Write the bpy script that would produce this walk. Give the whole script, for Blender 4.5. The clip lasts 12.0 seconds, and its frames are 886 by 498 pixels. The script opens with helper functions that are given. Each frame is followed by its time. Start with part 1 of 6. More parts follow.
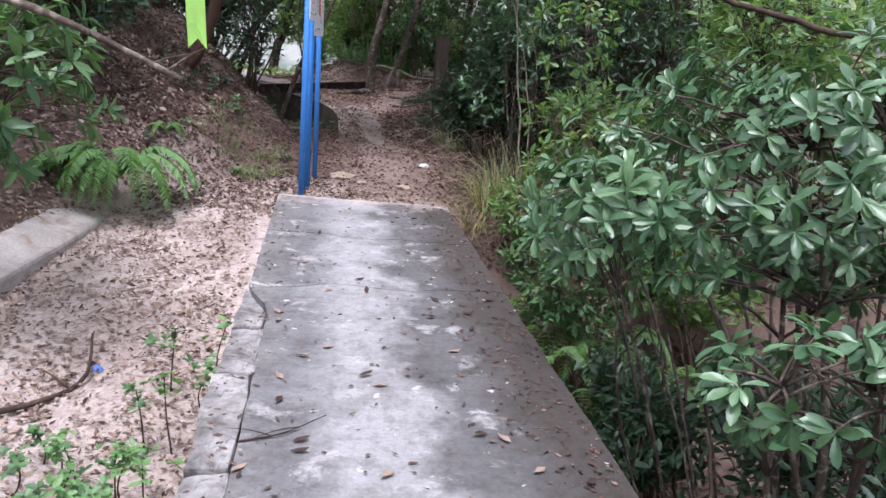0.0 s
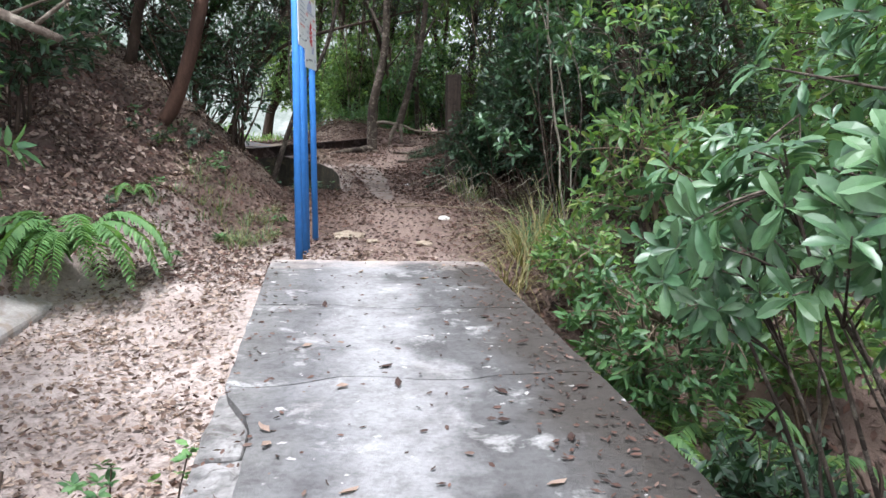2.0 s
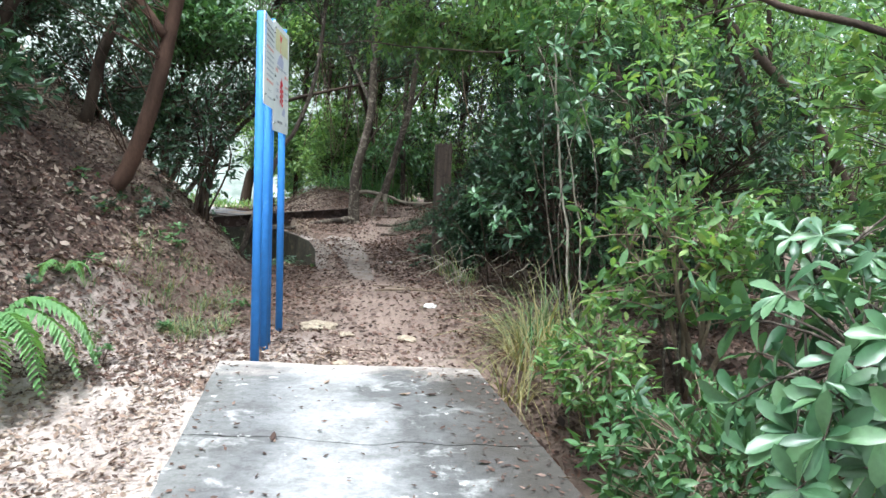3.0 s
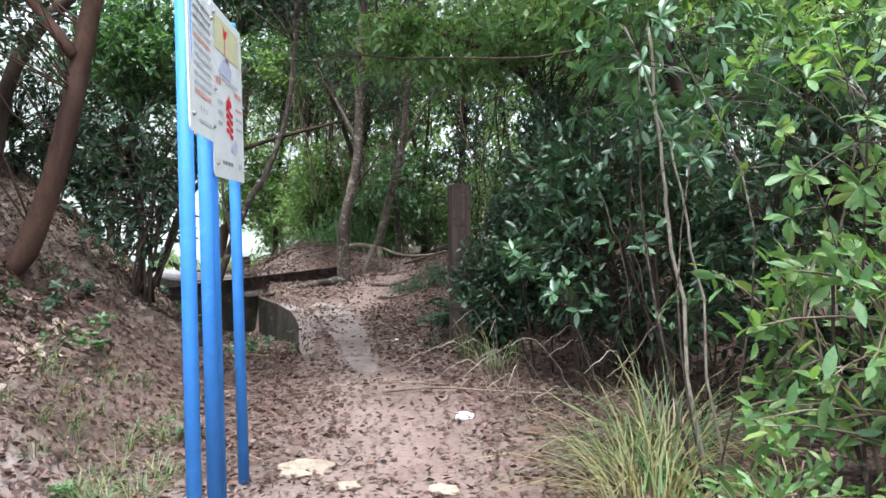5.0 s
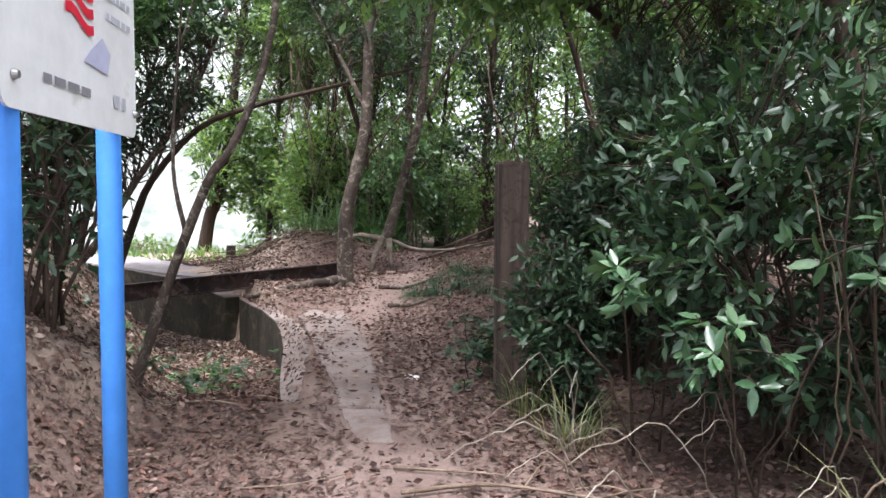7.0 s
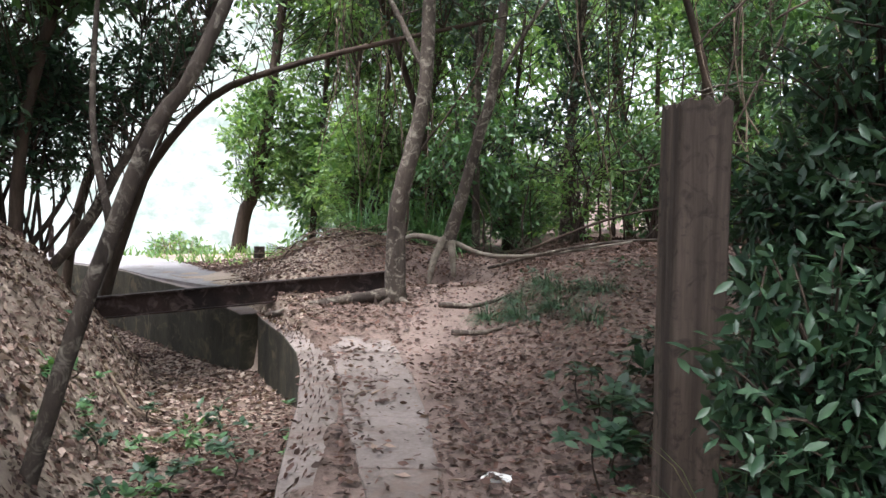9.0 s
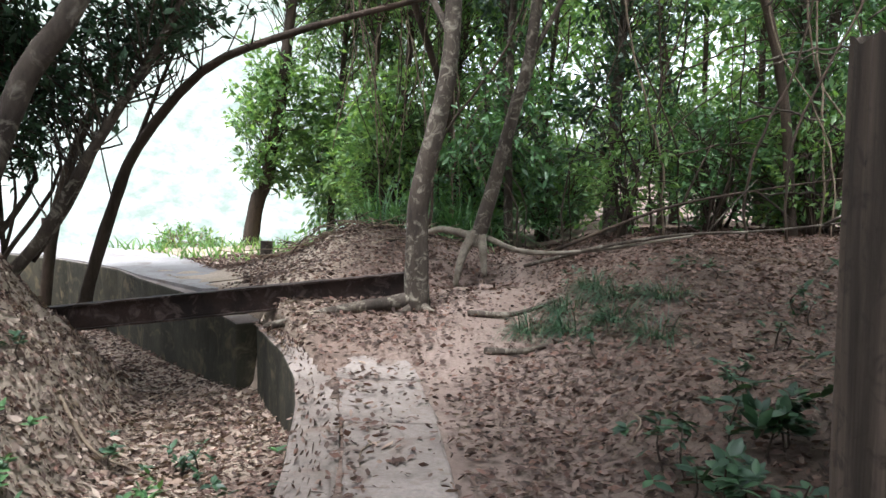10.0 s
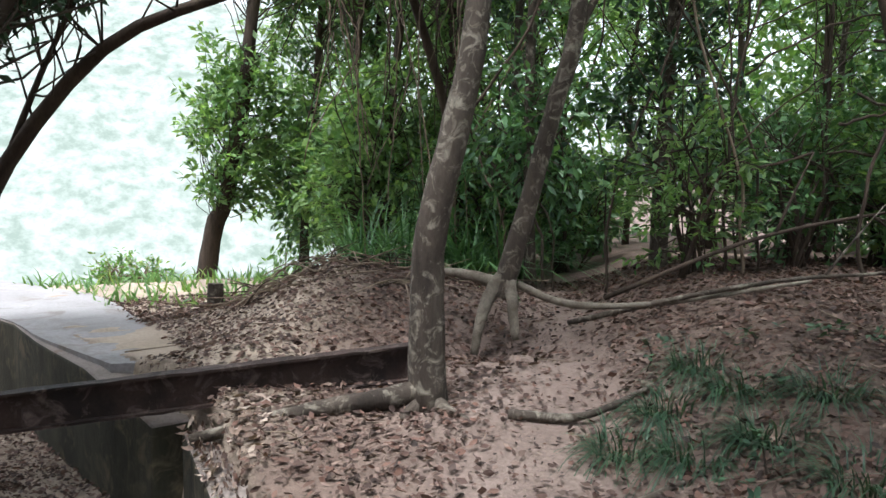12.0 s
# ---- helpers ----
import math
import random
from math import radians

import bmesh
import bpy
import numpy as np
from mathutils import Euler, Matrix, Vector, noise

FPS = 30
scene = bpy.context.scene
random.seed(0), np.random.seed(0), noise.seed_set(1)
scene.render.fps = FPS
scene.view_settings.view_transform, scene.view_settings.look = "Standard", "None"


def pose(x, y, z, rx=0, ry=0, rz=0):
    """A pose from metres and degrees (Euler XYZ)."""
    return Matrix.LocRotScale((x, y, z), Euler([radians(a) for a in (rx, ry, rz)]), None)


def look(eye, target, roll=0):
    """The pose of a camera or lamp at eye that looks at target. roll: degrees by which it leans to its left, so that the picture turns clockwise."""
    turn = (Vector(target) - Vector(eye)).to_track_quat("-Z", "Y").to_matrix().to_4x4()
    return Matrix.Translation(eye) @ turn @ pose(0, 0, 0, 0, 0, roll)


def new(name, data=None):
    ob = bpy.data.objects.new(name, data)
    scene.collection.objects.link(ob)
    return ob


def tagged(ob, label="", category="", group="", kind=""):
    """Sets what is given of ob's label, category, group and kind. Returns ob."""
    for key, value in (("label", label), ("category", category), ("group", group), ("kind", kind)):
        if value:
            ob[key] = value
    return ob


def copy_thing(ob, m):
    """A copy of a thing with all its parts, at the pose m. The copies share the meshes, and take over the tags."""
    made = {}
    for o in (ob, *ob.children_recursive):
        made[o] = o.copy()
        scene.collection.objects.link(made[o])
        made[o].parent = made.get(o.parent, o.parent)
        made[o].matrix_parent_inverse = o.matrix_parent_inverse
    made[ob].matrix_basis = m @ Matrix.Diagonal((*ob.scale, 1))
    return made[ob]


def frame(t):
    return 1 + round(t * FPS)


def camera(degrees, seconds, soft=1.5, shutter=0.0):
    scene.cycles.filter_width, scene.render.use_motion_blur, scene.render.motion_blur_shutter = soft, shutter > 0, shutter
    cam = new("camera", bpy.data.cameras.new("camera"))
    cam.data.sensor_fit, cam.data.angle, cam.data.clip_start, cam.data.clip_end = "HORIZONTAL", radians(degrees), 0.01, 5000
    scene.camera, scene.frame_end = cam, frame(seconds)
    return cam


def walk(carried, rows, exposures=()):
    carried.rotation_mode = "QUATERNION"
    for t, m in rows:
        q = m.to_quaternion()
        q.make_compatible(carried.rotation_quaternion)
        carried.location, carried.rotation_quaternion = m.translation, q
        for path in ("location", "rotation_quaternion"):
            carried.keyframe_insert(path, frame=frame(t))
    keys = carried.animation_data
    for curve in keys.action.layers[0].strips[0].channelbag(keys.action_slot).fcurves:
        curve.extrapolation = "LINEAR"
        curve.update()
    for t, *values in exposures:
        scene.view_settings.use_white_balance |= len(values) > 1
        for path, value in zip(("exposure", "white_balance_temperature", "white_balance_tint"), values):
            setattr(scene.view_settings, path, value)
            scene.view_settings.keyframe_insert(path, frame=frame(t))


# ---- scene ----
cam = camera(58.4, 12.0)
METRES, EYE, TILT, LEAN, TURN = 13.0, 1.61, 0.0, 0.0, 0.0
ROWS = [
    (0.0, 0.0, 0.0, 0.0, 1.09, -14.69, -4.18),
    (0.5, -0.0014, 0.0169, -0.0127, 0.96, -15.18, -3.76),
    (1.0, -0.0071, 0.0418, -0.0244, 2.2, -13.31, -1.51),
    (1.5, -0.0109, 0.0752, -0.0331, 1.92, -10.67, -0.35),
    (2.0, -0.0191, 0.1217, -0.0325, 0.63, -9.83, -0.31),
    (2.5, -0.0196, 0.1598, -0.0294, -0.29, -7.08, -0.78),
    (3.0, -0.0223, 0.2079, -0.0287, -0.37, -4.97, -1.86),
    (5.0, -0.0448, 0.3824, -0.021, -1.52, -2.05, 1.25),
    (5.5, -0.0502, 0.4229, -0.0177, -1.35, -0.59, 1.81),
    (6.0, -0.0526, 0.4692, -0.017, -1.04, -0.27, 0.62),
    (6.5, -0.059, 0.5083, -0.0168, -0.52, -1.56, -0.12),
    (7.0, -0.0606, 0.5565, -0.0166, -1.21, -3.22, -0.06),
    (9.0, -0.075, 0.7347, -0.0236, 2.83, -3.13, -0.65),
    (9.5, -0.0807, 0.7755, -0.0238, 5.67, -4.99, -1.62),
    (10.0, -0.0813, 0.8207, -0.0205, 4.71, -4.24, -0.26),
    (10.5, -0.0908, 0.8618, -0.0198, 5.14, -4.39, -1.44),
    (11.0, -0.0953, 0.9015, -0.0171, 4.42, -4.09, -0.09),
    (11.5, -0.1028, 0.9407, -0.0154, 5.09, -3.22, -0.26),
    (12.0, -0.1122, 0.9824, -0.0121, 3.14, -3.37, 0.1),
]

EXPOSURES = [(0.0, 1.25, 5950, 20), (2.0, 1.55, 6000, 11), (3.0, 1.9, 5850, 2), (5.0, 2.1, 5900, 11), (5.5, 2.1, 5950, 14), (6.0, 2.05, 6150, 18), (7.0, 2.1, 6150, 18), (9.0, 2.1, 6050, 12), (10.5, 2.1, 5950, 6), (12.0, 1.85, 5950, 6)]
walk(cam, [(t, pose(0, 0, EYE, TILT, LEAN, TURN) @ pose(METRES * x, METRES * y, METRES * z, 90 + pitch, roll, yaw)) for t, x, y, z, yaw, pitch, roll in ROWS], EXPOSURES)

# ---- light: a bright overcast sky and a wide weak sun ----
world = bpy.data.worlds.new("world")
scene.world = world
world.use_nodes = True
wn = world.node_tree.nodes
sky = wn.new("ShaderNodeTexSky")
sky.sky_type = "NISHITA"
sky.sun_disc = False
sky.sun_elevation = radians(73)
sky.sun_rotation = radians(201)
sky.dust_density = 4.0
wn["Background"].inputs["Strength"].default_value = 0.15
grey_sky = wn.new("ShaderNodeHueSaturation")
grey_sky.inputs["Saturation"].default_value = 0.25
world.node_tree.links.new(sky.outputs[0], grey_sky.inputs["Color"])
world.node_tree.links.new(grey_sky.outputs[0], wn["Background"].inputs["Color"])
sun_data = bpy.data.lights.new("sun", "SUN")
sun_data.energy = 1.5
sun_data.angle = radians(20)
sun_data.color = (1.0, 0.985, 0.96)
sun = new("sun", sun_data)
sun.matrix_world = look((-2.2, -5.6, 20), (0, 0, 0))


# ---- materials ----
def material(name, rough=0.8, spec=0.3):
    m = bpy.data.materials.new(name)
    m.use_nodes = True
    b = m.node_tree.nodes["Principled BSDF"]
    b.inputs["Roughness"].default_value = rough
    b.inputs["Specular IOR Level"].default_value = spec
    return m, m.node_tree, b


def ramp(nt, source, stops):
    r = nt.nodes.new("ShaderNodeValToRGB")
    while len(r.color_ramp.elements) < len(stops):
        r.color_ramp.elements.new(0.5)
    for e, (p, c) in zip(r.color_ramp.elements, stops):
        e.position = p
        e.color = (*c, 1)
    nt.links.new(source, r.inputs[0])
    return r.outputs[0]


def noise_tex(nt, scale, detail=6, rough=0.6, stretch=None, distortion=0.0):
    co = nt.nodes.new("ShaderNodeTexCoord").outputs["Object"]
    if stretch:
        mp = nt.nodes.new("ShaderNodeMapping")
        mp.inputs["Scale"].default_value = stretch
        nt.links.new(co, mp.inputs["Vector"])
        co = mp.outputs[0]
    n = nt.nodes.new("ShaderNodeTexNoise")
    n.inputs["Scale"].default_value = scale
    n.inputs["Detail"].default_value = detail
    n.inputs["Roughness"].default_value = rough
    n.inputs["Distortion"].default_value = distortion
    nt.links.new(co, n.inputs["Vector"])
    return n.outputs["Fac"]


def mix(nt, fac, a, b, mode="MIX"):
    m = nt.nodes.new("ShaderNodeMix")
    m.data_type = "RGBA"
    m.blend_type = mode
    for socket, value in ((m.inputs[0], fac), (m.inputs[6], a), (m.inputs[7], b)):
        if isinstance(value, (int, float)):
            socket.default_value = value
        elif isinstance(value, tuple):
            socket.default_value = (*value, 1)
        else:
            nt.links.new(value, socket)
    return m.outputs[2]


def bump(nt, b, source, strength, distance):
    n = nt.nodes.new("ShaderNodeBump")
    n.inputs["Strength"].default_value = strength
    n.inputs["Distance"].default_value = distance
    nt.links.new(source, n.inputs["Height"])
    nt.links.new(n.outputs[0], b.inputs["Normal"])


def rough_material(name, dark, light, scale, fine=40, rough=0.9, depth=0.01, stain=None, stretch=None, spec=0.2):
    """A mottled surface with a broad tone, a fine grain and relief."""
    m, nt, b = material(name, rough, spec)
    broad = noise_tex(nt, scale, stretch=stretch, distortion=0.4)
    grain = noise_tex(nt, fine, 8, 0.7, stretch=stretch)
    c = ramp(nt, broad, [(0.33, dark), (0.66, light)])
    g = ramp(nt, grain, [(0.3, (0.55, 0.55, 0.55)), (0.7, (1.0, 1.0, 1.0))])
    c = mix(nt, 0.8, c, g, "MULTIPLY")
    if stain:
        patch = ramp(nt, noise_tex(nt, scale * 2.3, 8, 0.65, distortion=1.0), [(0.52, (0, 0, 0)), (0.68, (1, 1, 1))])
        c = mix(nt, patch, c, stain)
    nt.links.new(c, b.inputs["Base Color"])
    bump(nt, b, grain, 0.8, depth)
    return m


def leaf_material(name, tones, rough=0.4, through_light=0.35, spec=0.5, single=False):
    """Leaves whose tone differs from one to the next; some light passes through them."""
    m, nt, b = material(name, rough, spec)
    geo = nt.nodes.new("ShaderNodeNewGeometry")
    tones = [(r + 0.07 * (g - r), g, u + 0.16 * (g - u)) if g > r * 1.15 else (r, g, u) for r, g, u in tones]
    stops = [(i / max(1, len(tones) - 1), c) for i, c in enumerate(tones)]
    vary = nt.nodes.new("ShaderNodeObjectInfo").outputs["Random"] if single else geo.outputs["Random Per Island"]
    c = ramp(nt, vary, stops)
    vein = ramp(nt, noise_tex(nt, 60, 3), [(0.3, (0.75, 0.75, 0.75)), (0.7, (1, 1, 1))])
    c = mix(nt, 1.0, c, vein, "MULTIPLY")
    nt.links.new(c, b.inputs["Base Color"])
    t = nt.nodes.new("ShaderNodeBsdfTranslucent")
    nt.links.new(mix(nt, 1.0, c, (1.0, 1.0, 0.45), "MULTIPLY"), t.inputs["Color"])
    s = nt.nodes.new("ShaderNodeMixShader")
    s.inputs[0].default_value = through_light
    nt.links.new(b.outputs[0], s.inputs[1])
    nt.links.new(t.outputs[0], s.inputs[2])
    nt.links.new(s.outputs[0], nt.nodes["Material Output"].inputs["Surface"])
    return m


def plain(name, colour, rough=0.6, spec=0.4, metal=0.0, wear=None, scale=12):
    m, nt, b = material(name, rough, spec)
    b.inputs["Metallic"].default_value = metal
    n = noise_tex(nt, scale, 8, 0.7)
    c = ramp(nt, n, [(0.3, tuple(v * 0.82 for v in colour)), (0.62, colour)] + ([(0.72, wear)] if wear else []))
    nt.links.new(c, b.inputs["Base Color"])
    bump(nt, b, n, 0.3, 0.002)
    return m


def earth_material():
    """Brown woodland soil that gives way to pale sand on the bed and at the walkway's end."""
    m, nt, b = material("earth", 0.95, 0.15)
    broad, grain = noise_tex(nt, 1.1, distortion=0.3), noise_tex(nt, 38, 8, 0.7)
    soil = ramp(nt, broad, [(0.32, (0.08, 0.057, 0.046)), (0.68, (0.215, 0.152, 0.124))])
    sand = ramp(nt, broad, [(0.32, (0.38, 0.31, 0.278)), (0.62, (0.54, 0.46, 0.42))])
    crumb = ramp(nt, noise_tex(nt, 13, 7, 0.7, distortion=0.6), [(0.36, (0.30, 0.25, 0.22)), (0.50, (1, 1, 1))])
    sand = mix(nt, 0.6, sand, crumb, "MULTIPLY")
    pos = nt.nodes.new("ShaderNodeNewGeometry").outputs["Position"]
    xyz = nt.nodes.new("ShaderNodeSeparateXYZ")
    nt.links.new(pos, xyz.inputs[0])

    def sums(op, p, q):
        n = nt.nodes.new("ShaderNodeMath")
        n.operation = op
        for s, v in zip(n.inputs, (p, q)):
            if isinstance(v, (int, float)):
                s.default_value = v
            else:
                nt.links.new(v, s)
        return n.outputs[0]

    def band(v, lo, hi):
        n = nt.nodes.new("ShaderNodeMapRange")
        n.inputs["From Min"].default_value, n.inputs["From Max"].default_value = lo, hi
        nt.links.new(v, n.inputs["Value"])
        return n.outputs[0]

    ragged = sums("MULTIPLY", sums("SUBTRACT", noise_tex(nt, 2.2, 5), 0.5), 2.2)
    near = band(sums("ADD", xyz.outputs[1], ragged), 9.5, 8.2)
    low = band(sums("ADD", xyz.outputs[0], sums("MULTIPLY", ragged, 0.3)), -3.75, -3.25)
    sunk = band(sums("ADD", xyz.outputs[0], sums("MULTIPLY", xyz.outputs[1], 0.156)), 1.25, 1.0)
    c = mix(nt, sums("MULTIPLY", sums("MULTIPLY", near, low), sunk), soil, sand)
    lane = sums("ABSOLUTE", sums("ADD", sums("ADD", xyz.outputs[0], sums("MULTIPLY", xyz.outputs[1], 0.06)), sums("ADD", 0.2, sums("MULTIPLY", ragged, 0.25))), 0.0)
    c = mix(nt, sums("MULTIPLY", band(lane, 0.85, 0.3), band(xyz.outputs[1], 7.5, 8.5)), c, ramp(nt, broad, [(0.32, (0.18, 0.128, 0.108)), (0.68, (0.30, 0.225, 0.193))]))
    cut = sums("MULTIPLY", band(sums("ADD", xyz.outputs[0], sums("MULTIPLY", ragged, 0.3)), -2.3, -2.7), band(xyz.outputs[1], 11.0, 12.5))
    c = mix(nt, sums("MULTIPLY", cut, 0.8), c, ramp(nt, broad, [(0.32, (0.30, 0.23, 0.18)), (0.68, (0.54, 0.44, 0.35))]))
    g = ramp(nt, grain, [(0.3, (0.6, 0.6, 0.6)), (0.7, (1, 1, 1))])
    nt.links.new(mix(nt, 0.8, c, g, "MULTIPLY"), b.inputs["Base Color"])
    bump(nt, b, grain, 0.9, 0.02)
    return m


def slab_material():
    """Dark weathered concrete, paler along its middle and black with old moss along one edge."""
    m, nt, b = material("weathered_concrete", 0.8, 0.3)
    co = nt.nodes.new("ShaderNodeTexCoord").outputs["Object"]
    dot = nt.nodes.new("ShaderNodeVectorMath")
    dot.operation = "DOT_PRODUCT"
    dot.inputs[1].default_value = (1.0, 0.156, 0.0)
    nt.links.new(co, dot.inputs[0])
    patchy = noise_tex(nt, 1.7, 7, 0.6)
    fine = noise_tex(nt, 48, 8, 0.75)
    shift = nt.nodes.new("ShaderNodeMath")
    shift.operation = "MULTIPLY_ADD"
    nt.links.new(patchy, shift.inputs[0])
    shift.inputs[1].default_value = 0.85
    nt.links.new(dot.outputs["Value"], shift.inputs[2])
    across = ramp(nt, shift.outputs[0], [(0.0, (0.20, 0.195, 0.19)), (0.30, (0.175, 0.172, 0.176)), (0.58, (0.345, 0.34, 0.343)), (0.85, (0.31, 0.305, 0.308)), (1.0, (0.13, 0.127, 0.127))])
    spots = ramp(nt, noise_tex(nt, 3.6, 9, 0.68, distortion=0.3), [(0.56, (0, 0, 0)), (0.64, (1, 1, 1))])
    c = mix(nt, spots, across, (0.42, 0.412, 0.406))
    dirt = ramp(nt, noise_tex(nt, 2.3, 8, 0.7), [(0.35, (0.45, 0.43, 0.42)), (0.55, (1, 1, 1))])
    c = mix(nt, 0.7, c, dirt, "MULTIPLY")
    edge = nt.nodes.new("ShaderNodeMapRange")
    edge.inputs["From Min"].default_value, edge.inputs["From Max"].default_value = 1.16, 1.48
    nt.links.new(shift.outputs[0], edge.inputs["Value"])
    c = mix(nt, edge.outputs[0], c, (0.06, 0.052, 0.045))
    speck = ramp(nt, noise_tex(nt, 16, 6, 0.7), [(0.40, (0.45, 0.44, 0.43)), (0.52, (1, 1, 1))])
    c = mix(nt, 0.38, c, speck, "MULTIPLY")
    chips = ramp(nt, noise_tex(nt, 9, 8, 0.6), [(0.655, (0, 0, 0)), (0.68, (1, 1, 1))])
    c = mix(nt, chips, c, (0.50, 0.48, 0.46))
    end = nt.nodes.new("ShaderNodeVectorMath")
    end.operation = "DOT_PRODUCT"
    end.inputs[1].default_value = (0.0, 1.0, 0.0)
    nt.links.new(co, end.inputs[0])
    blown = nt.nodes.new("ShaderNodeMath")
    blown.operation = "MULTIPLY_ADD"
    nt.links.new(noise_tex(nt, 3.0, 6, 0.6), blown.inputs[0])
    blown.inputs[1].default_value = 1.0
    nt.links.new(end.outputs["Value"], blown.inputs[2])
    sandy = nt.nodes.new("ShaderNodeMapRange")
    sandy.inputs["From Min"].default_value, sandy.inputs["From Max"].default_value = 8.08, 8.42
    nt.links.new(blown.outputs[0], sandy.inputs["Value"])
    c = mix(nt, sandy.outputs[0], c, (0.47, 0.40, 0.36))
    g = ramp(nt, fine, [(0.3, (0.6, 0.6, 0.6)), (0.7, (1, 1, 1))])
    nt.links.new(mix(nt, 0.85, c, g, "MULTIPLY"), b.inputs["Base Color"])
    bump(nt, b, fine, 0.9, 0.008)
    return m


KERB_CONCRETE = rough_material("pale_kerb_concrete", (0.36, 0.33, 0.30), (0.56, 0.52, 0.48), 2.0, 45, depth=0.006, stain=(0.26, 0.21, 0.17))
EDGE_CONCRETE = rough_material("broken_edge_concrete", (0.10, 0.095, 0.09), (0.40, 0.385, 0.375), 4.5, 30, depth=0.014, stain=(0.07, 0.06, 0.05))
ROOT_BARK = rough_material("root_bark", (0.11, 0.09, 0.07), (0.26, 0.22, 0.18), 7.0, 60, depth=0.006, stain=(0.09, 0.07, 0.05))
SOIL = earth_material()
SLAB_CONCRETE = slab_material()
PALE_CONCRETE = rough_material("dusty_concrete", (0.16, 0.128, 0.112), (0.295, 0.247, 0.223), 1.6, 45, depth=0.006, stain=(0.14, 0.10, 0.08))
ROAD_CONCRETE = rough_material("road_concrete", (0.23, 0.21, 0.21), (0.37, 0.345, 0.345), 0.8, 40, depth=0.006, stain=(0.15, 0.12, 0.10))
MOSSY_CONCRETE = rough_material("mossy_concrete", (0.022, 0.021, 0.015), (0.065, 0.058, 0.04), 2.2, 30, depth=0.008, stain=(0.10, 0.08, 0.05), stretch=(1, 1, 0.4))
RUST = rough_material("rusted_steel", (0.015, 0.010, 0.009), (0.05, 0.03, 0.025), 3.0, 60, rough=0.75, depth=0.004, stain=(0.11, 0.08, 0.07))
BARK = rough_material("grey_brown_bark", (0.036, 0.027, 0.022), (0.11, 0.086, 0.068), 5.0, 70, depth=0.012, stain=(0.24, 0.21, 0.17), stretch=(1, 1, 0.35))
DARK_BARK = rough_material("dark_bark", (0.03, 0.022, 0.017), (0.10, 0.07, 0.052), 5.0, 60, depth=0.012, stretch=(1, 1, 0.3))
PALE_BARK = rough_material("pale_bark", (0.22, 0.19, 0.15), (0.42, 0.38, 0.31), 6.0, 60, depth=0.008, stain=(0.16, 0.12, 0.09), stretch=(1, 1, 0.4))
RED_BARK = rough_material("red_brown_bark", (0.045, 0.025, 0.018), (0.115, 0.064, 0.045), 4.0, 60, depth=0.012, stretch=(1, 1, 0.35))
POST_WOOD = rough_material("grey_timber", (0.03, 0.023, 0.018), (0.15, 0.112, 0.09), 7.0, 60, depth=0.006, stretch=(1, 1, 0.06), stain=(0.035, 0.027, 0.022))
TWIG = rough_material("dry_twig", (0.12, 0.085, 0.06), (0.30, 0.23, 0.17), 6.0, 60, depth=0.004)
STONE = rough_material("stone", (0.26, 0.20, 0.14), (0.50, 0.42, 0.33), 5.0, 50, depth=0.01)
BLUE_PAINT = plain("blue_paint", (0.045, 0.20, 0.56), 0.6, 0.3, wear=(0.08, 0.24, 0.54))
WHITE_BOARD = plain("white_enamel", (0.88, 0.88, 0.87), 0.35, 0.5, wear=(0.66, 0.66, 0.62), scale=5)
RED_INK = plain("red_ink", (0.72, 0.02, 0.05), 0.5)
PALE_RED_INK = plain("faded_red_ink", (0.78, 0.38, 0.34), 0.5)
GREY_INK = plain("grey_ink", (0.25, 0.25, 0.27), 0.5)
PALE_INK = plain("faded_ink", (0.52, 0.53, 0.58), 0.5)
LILAC_INK = plain("lilac_ink", (0.55, 0.56, 0.72), 0.5)
YELLOW_INK = plain("faded_yellow_ink", (0.70, 0.66, 0.40), 0.5)
STEEL = plain("dull_steel", (0.32, 0.32, 0.31), 0.5, metal=0.8)
LIME_TAPE = plain("lime_tape", (0.38, 0.72, 0.16), 0.5)
BLUE_LITTER = plain("blue_plastic", (0.10, 0.20, 0.52), 0.35)
WHITE_LITTER = plain("white_paper", (0.78, 0.77, 0.74), 0.6)
LEAF_BIG = leaf_material("glossy_leaf", [(0.032, 0.095, 0.033), (0.062, 0.155, 0.052), (0.115, 0.23, 0.08), (0.045, 0.128, 0.045)], 0.36, 0.26, 0.65)
# lighter copy of the glossy leaf, with sky light put into its tones
LEAF_BIG_SINGLE = leaf_material("glossy_skylit_leaf", [(0.06, 0.15, 0.05), (0.10, 0.22, 0.075), (0.15, 0.29, 0.105), (0.08, 0.185, 0.06)], 0.38, 0.3, 0.6, single=True)
LEAF_MID = leaf_material("shrub_leaf", [(0.035, 0.10, 0.032), (0.08, 0.19, 0.048), (0.13, 0.265, 0.07), (0.05, 0.135, 0.042)], 0.45)
LEAF_DARK = leaf_material("dark_leaf", [(0.016, 0.048, 0.021), (0.035, 0.085, 0.034), (0.062, 0.13, 0.05)], 0.42, 0.25)
# yellow-green of young leaves, also used as a painted sunlit tone
LEAF_LIME = leaf_material("young_and_sunlit_leaf", [(0.10, 0.23, 0.06), (0.19, 0.35, 0.075), (0.09, 0.21, 0.065), (0.28, 0.38, 0.08)], 0.42, 0.5)
# lighter leaf tones; daylight on far and open foliage is put into the colour
LEAF_FAR = leaf_material("sunlit_tone_leaf", [(0.08, 0.18, 0.05), (0.16, 0.30, 0.07), (0.24, 0.38, 0.11), (0.06, 0.14, 0.05)], 0.45, 0.55)
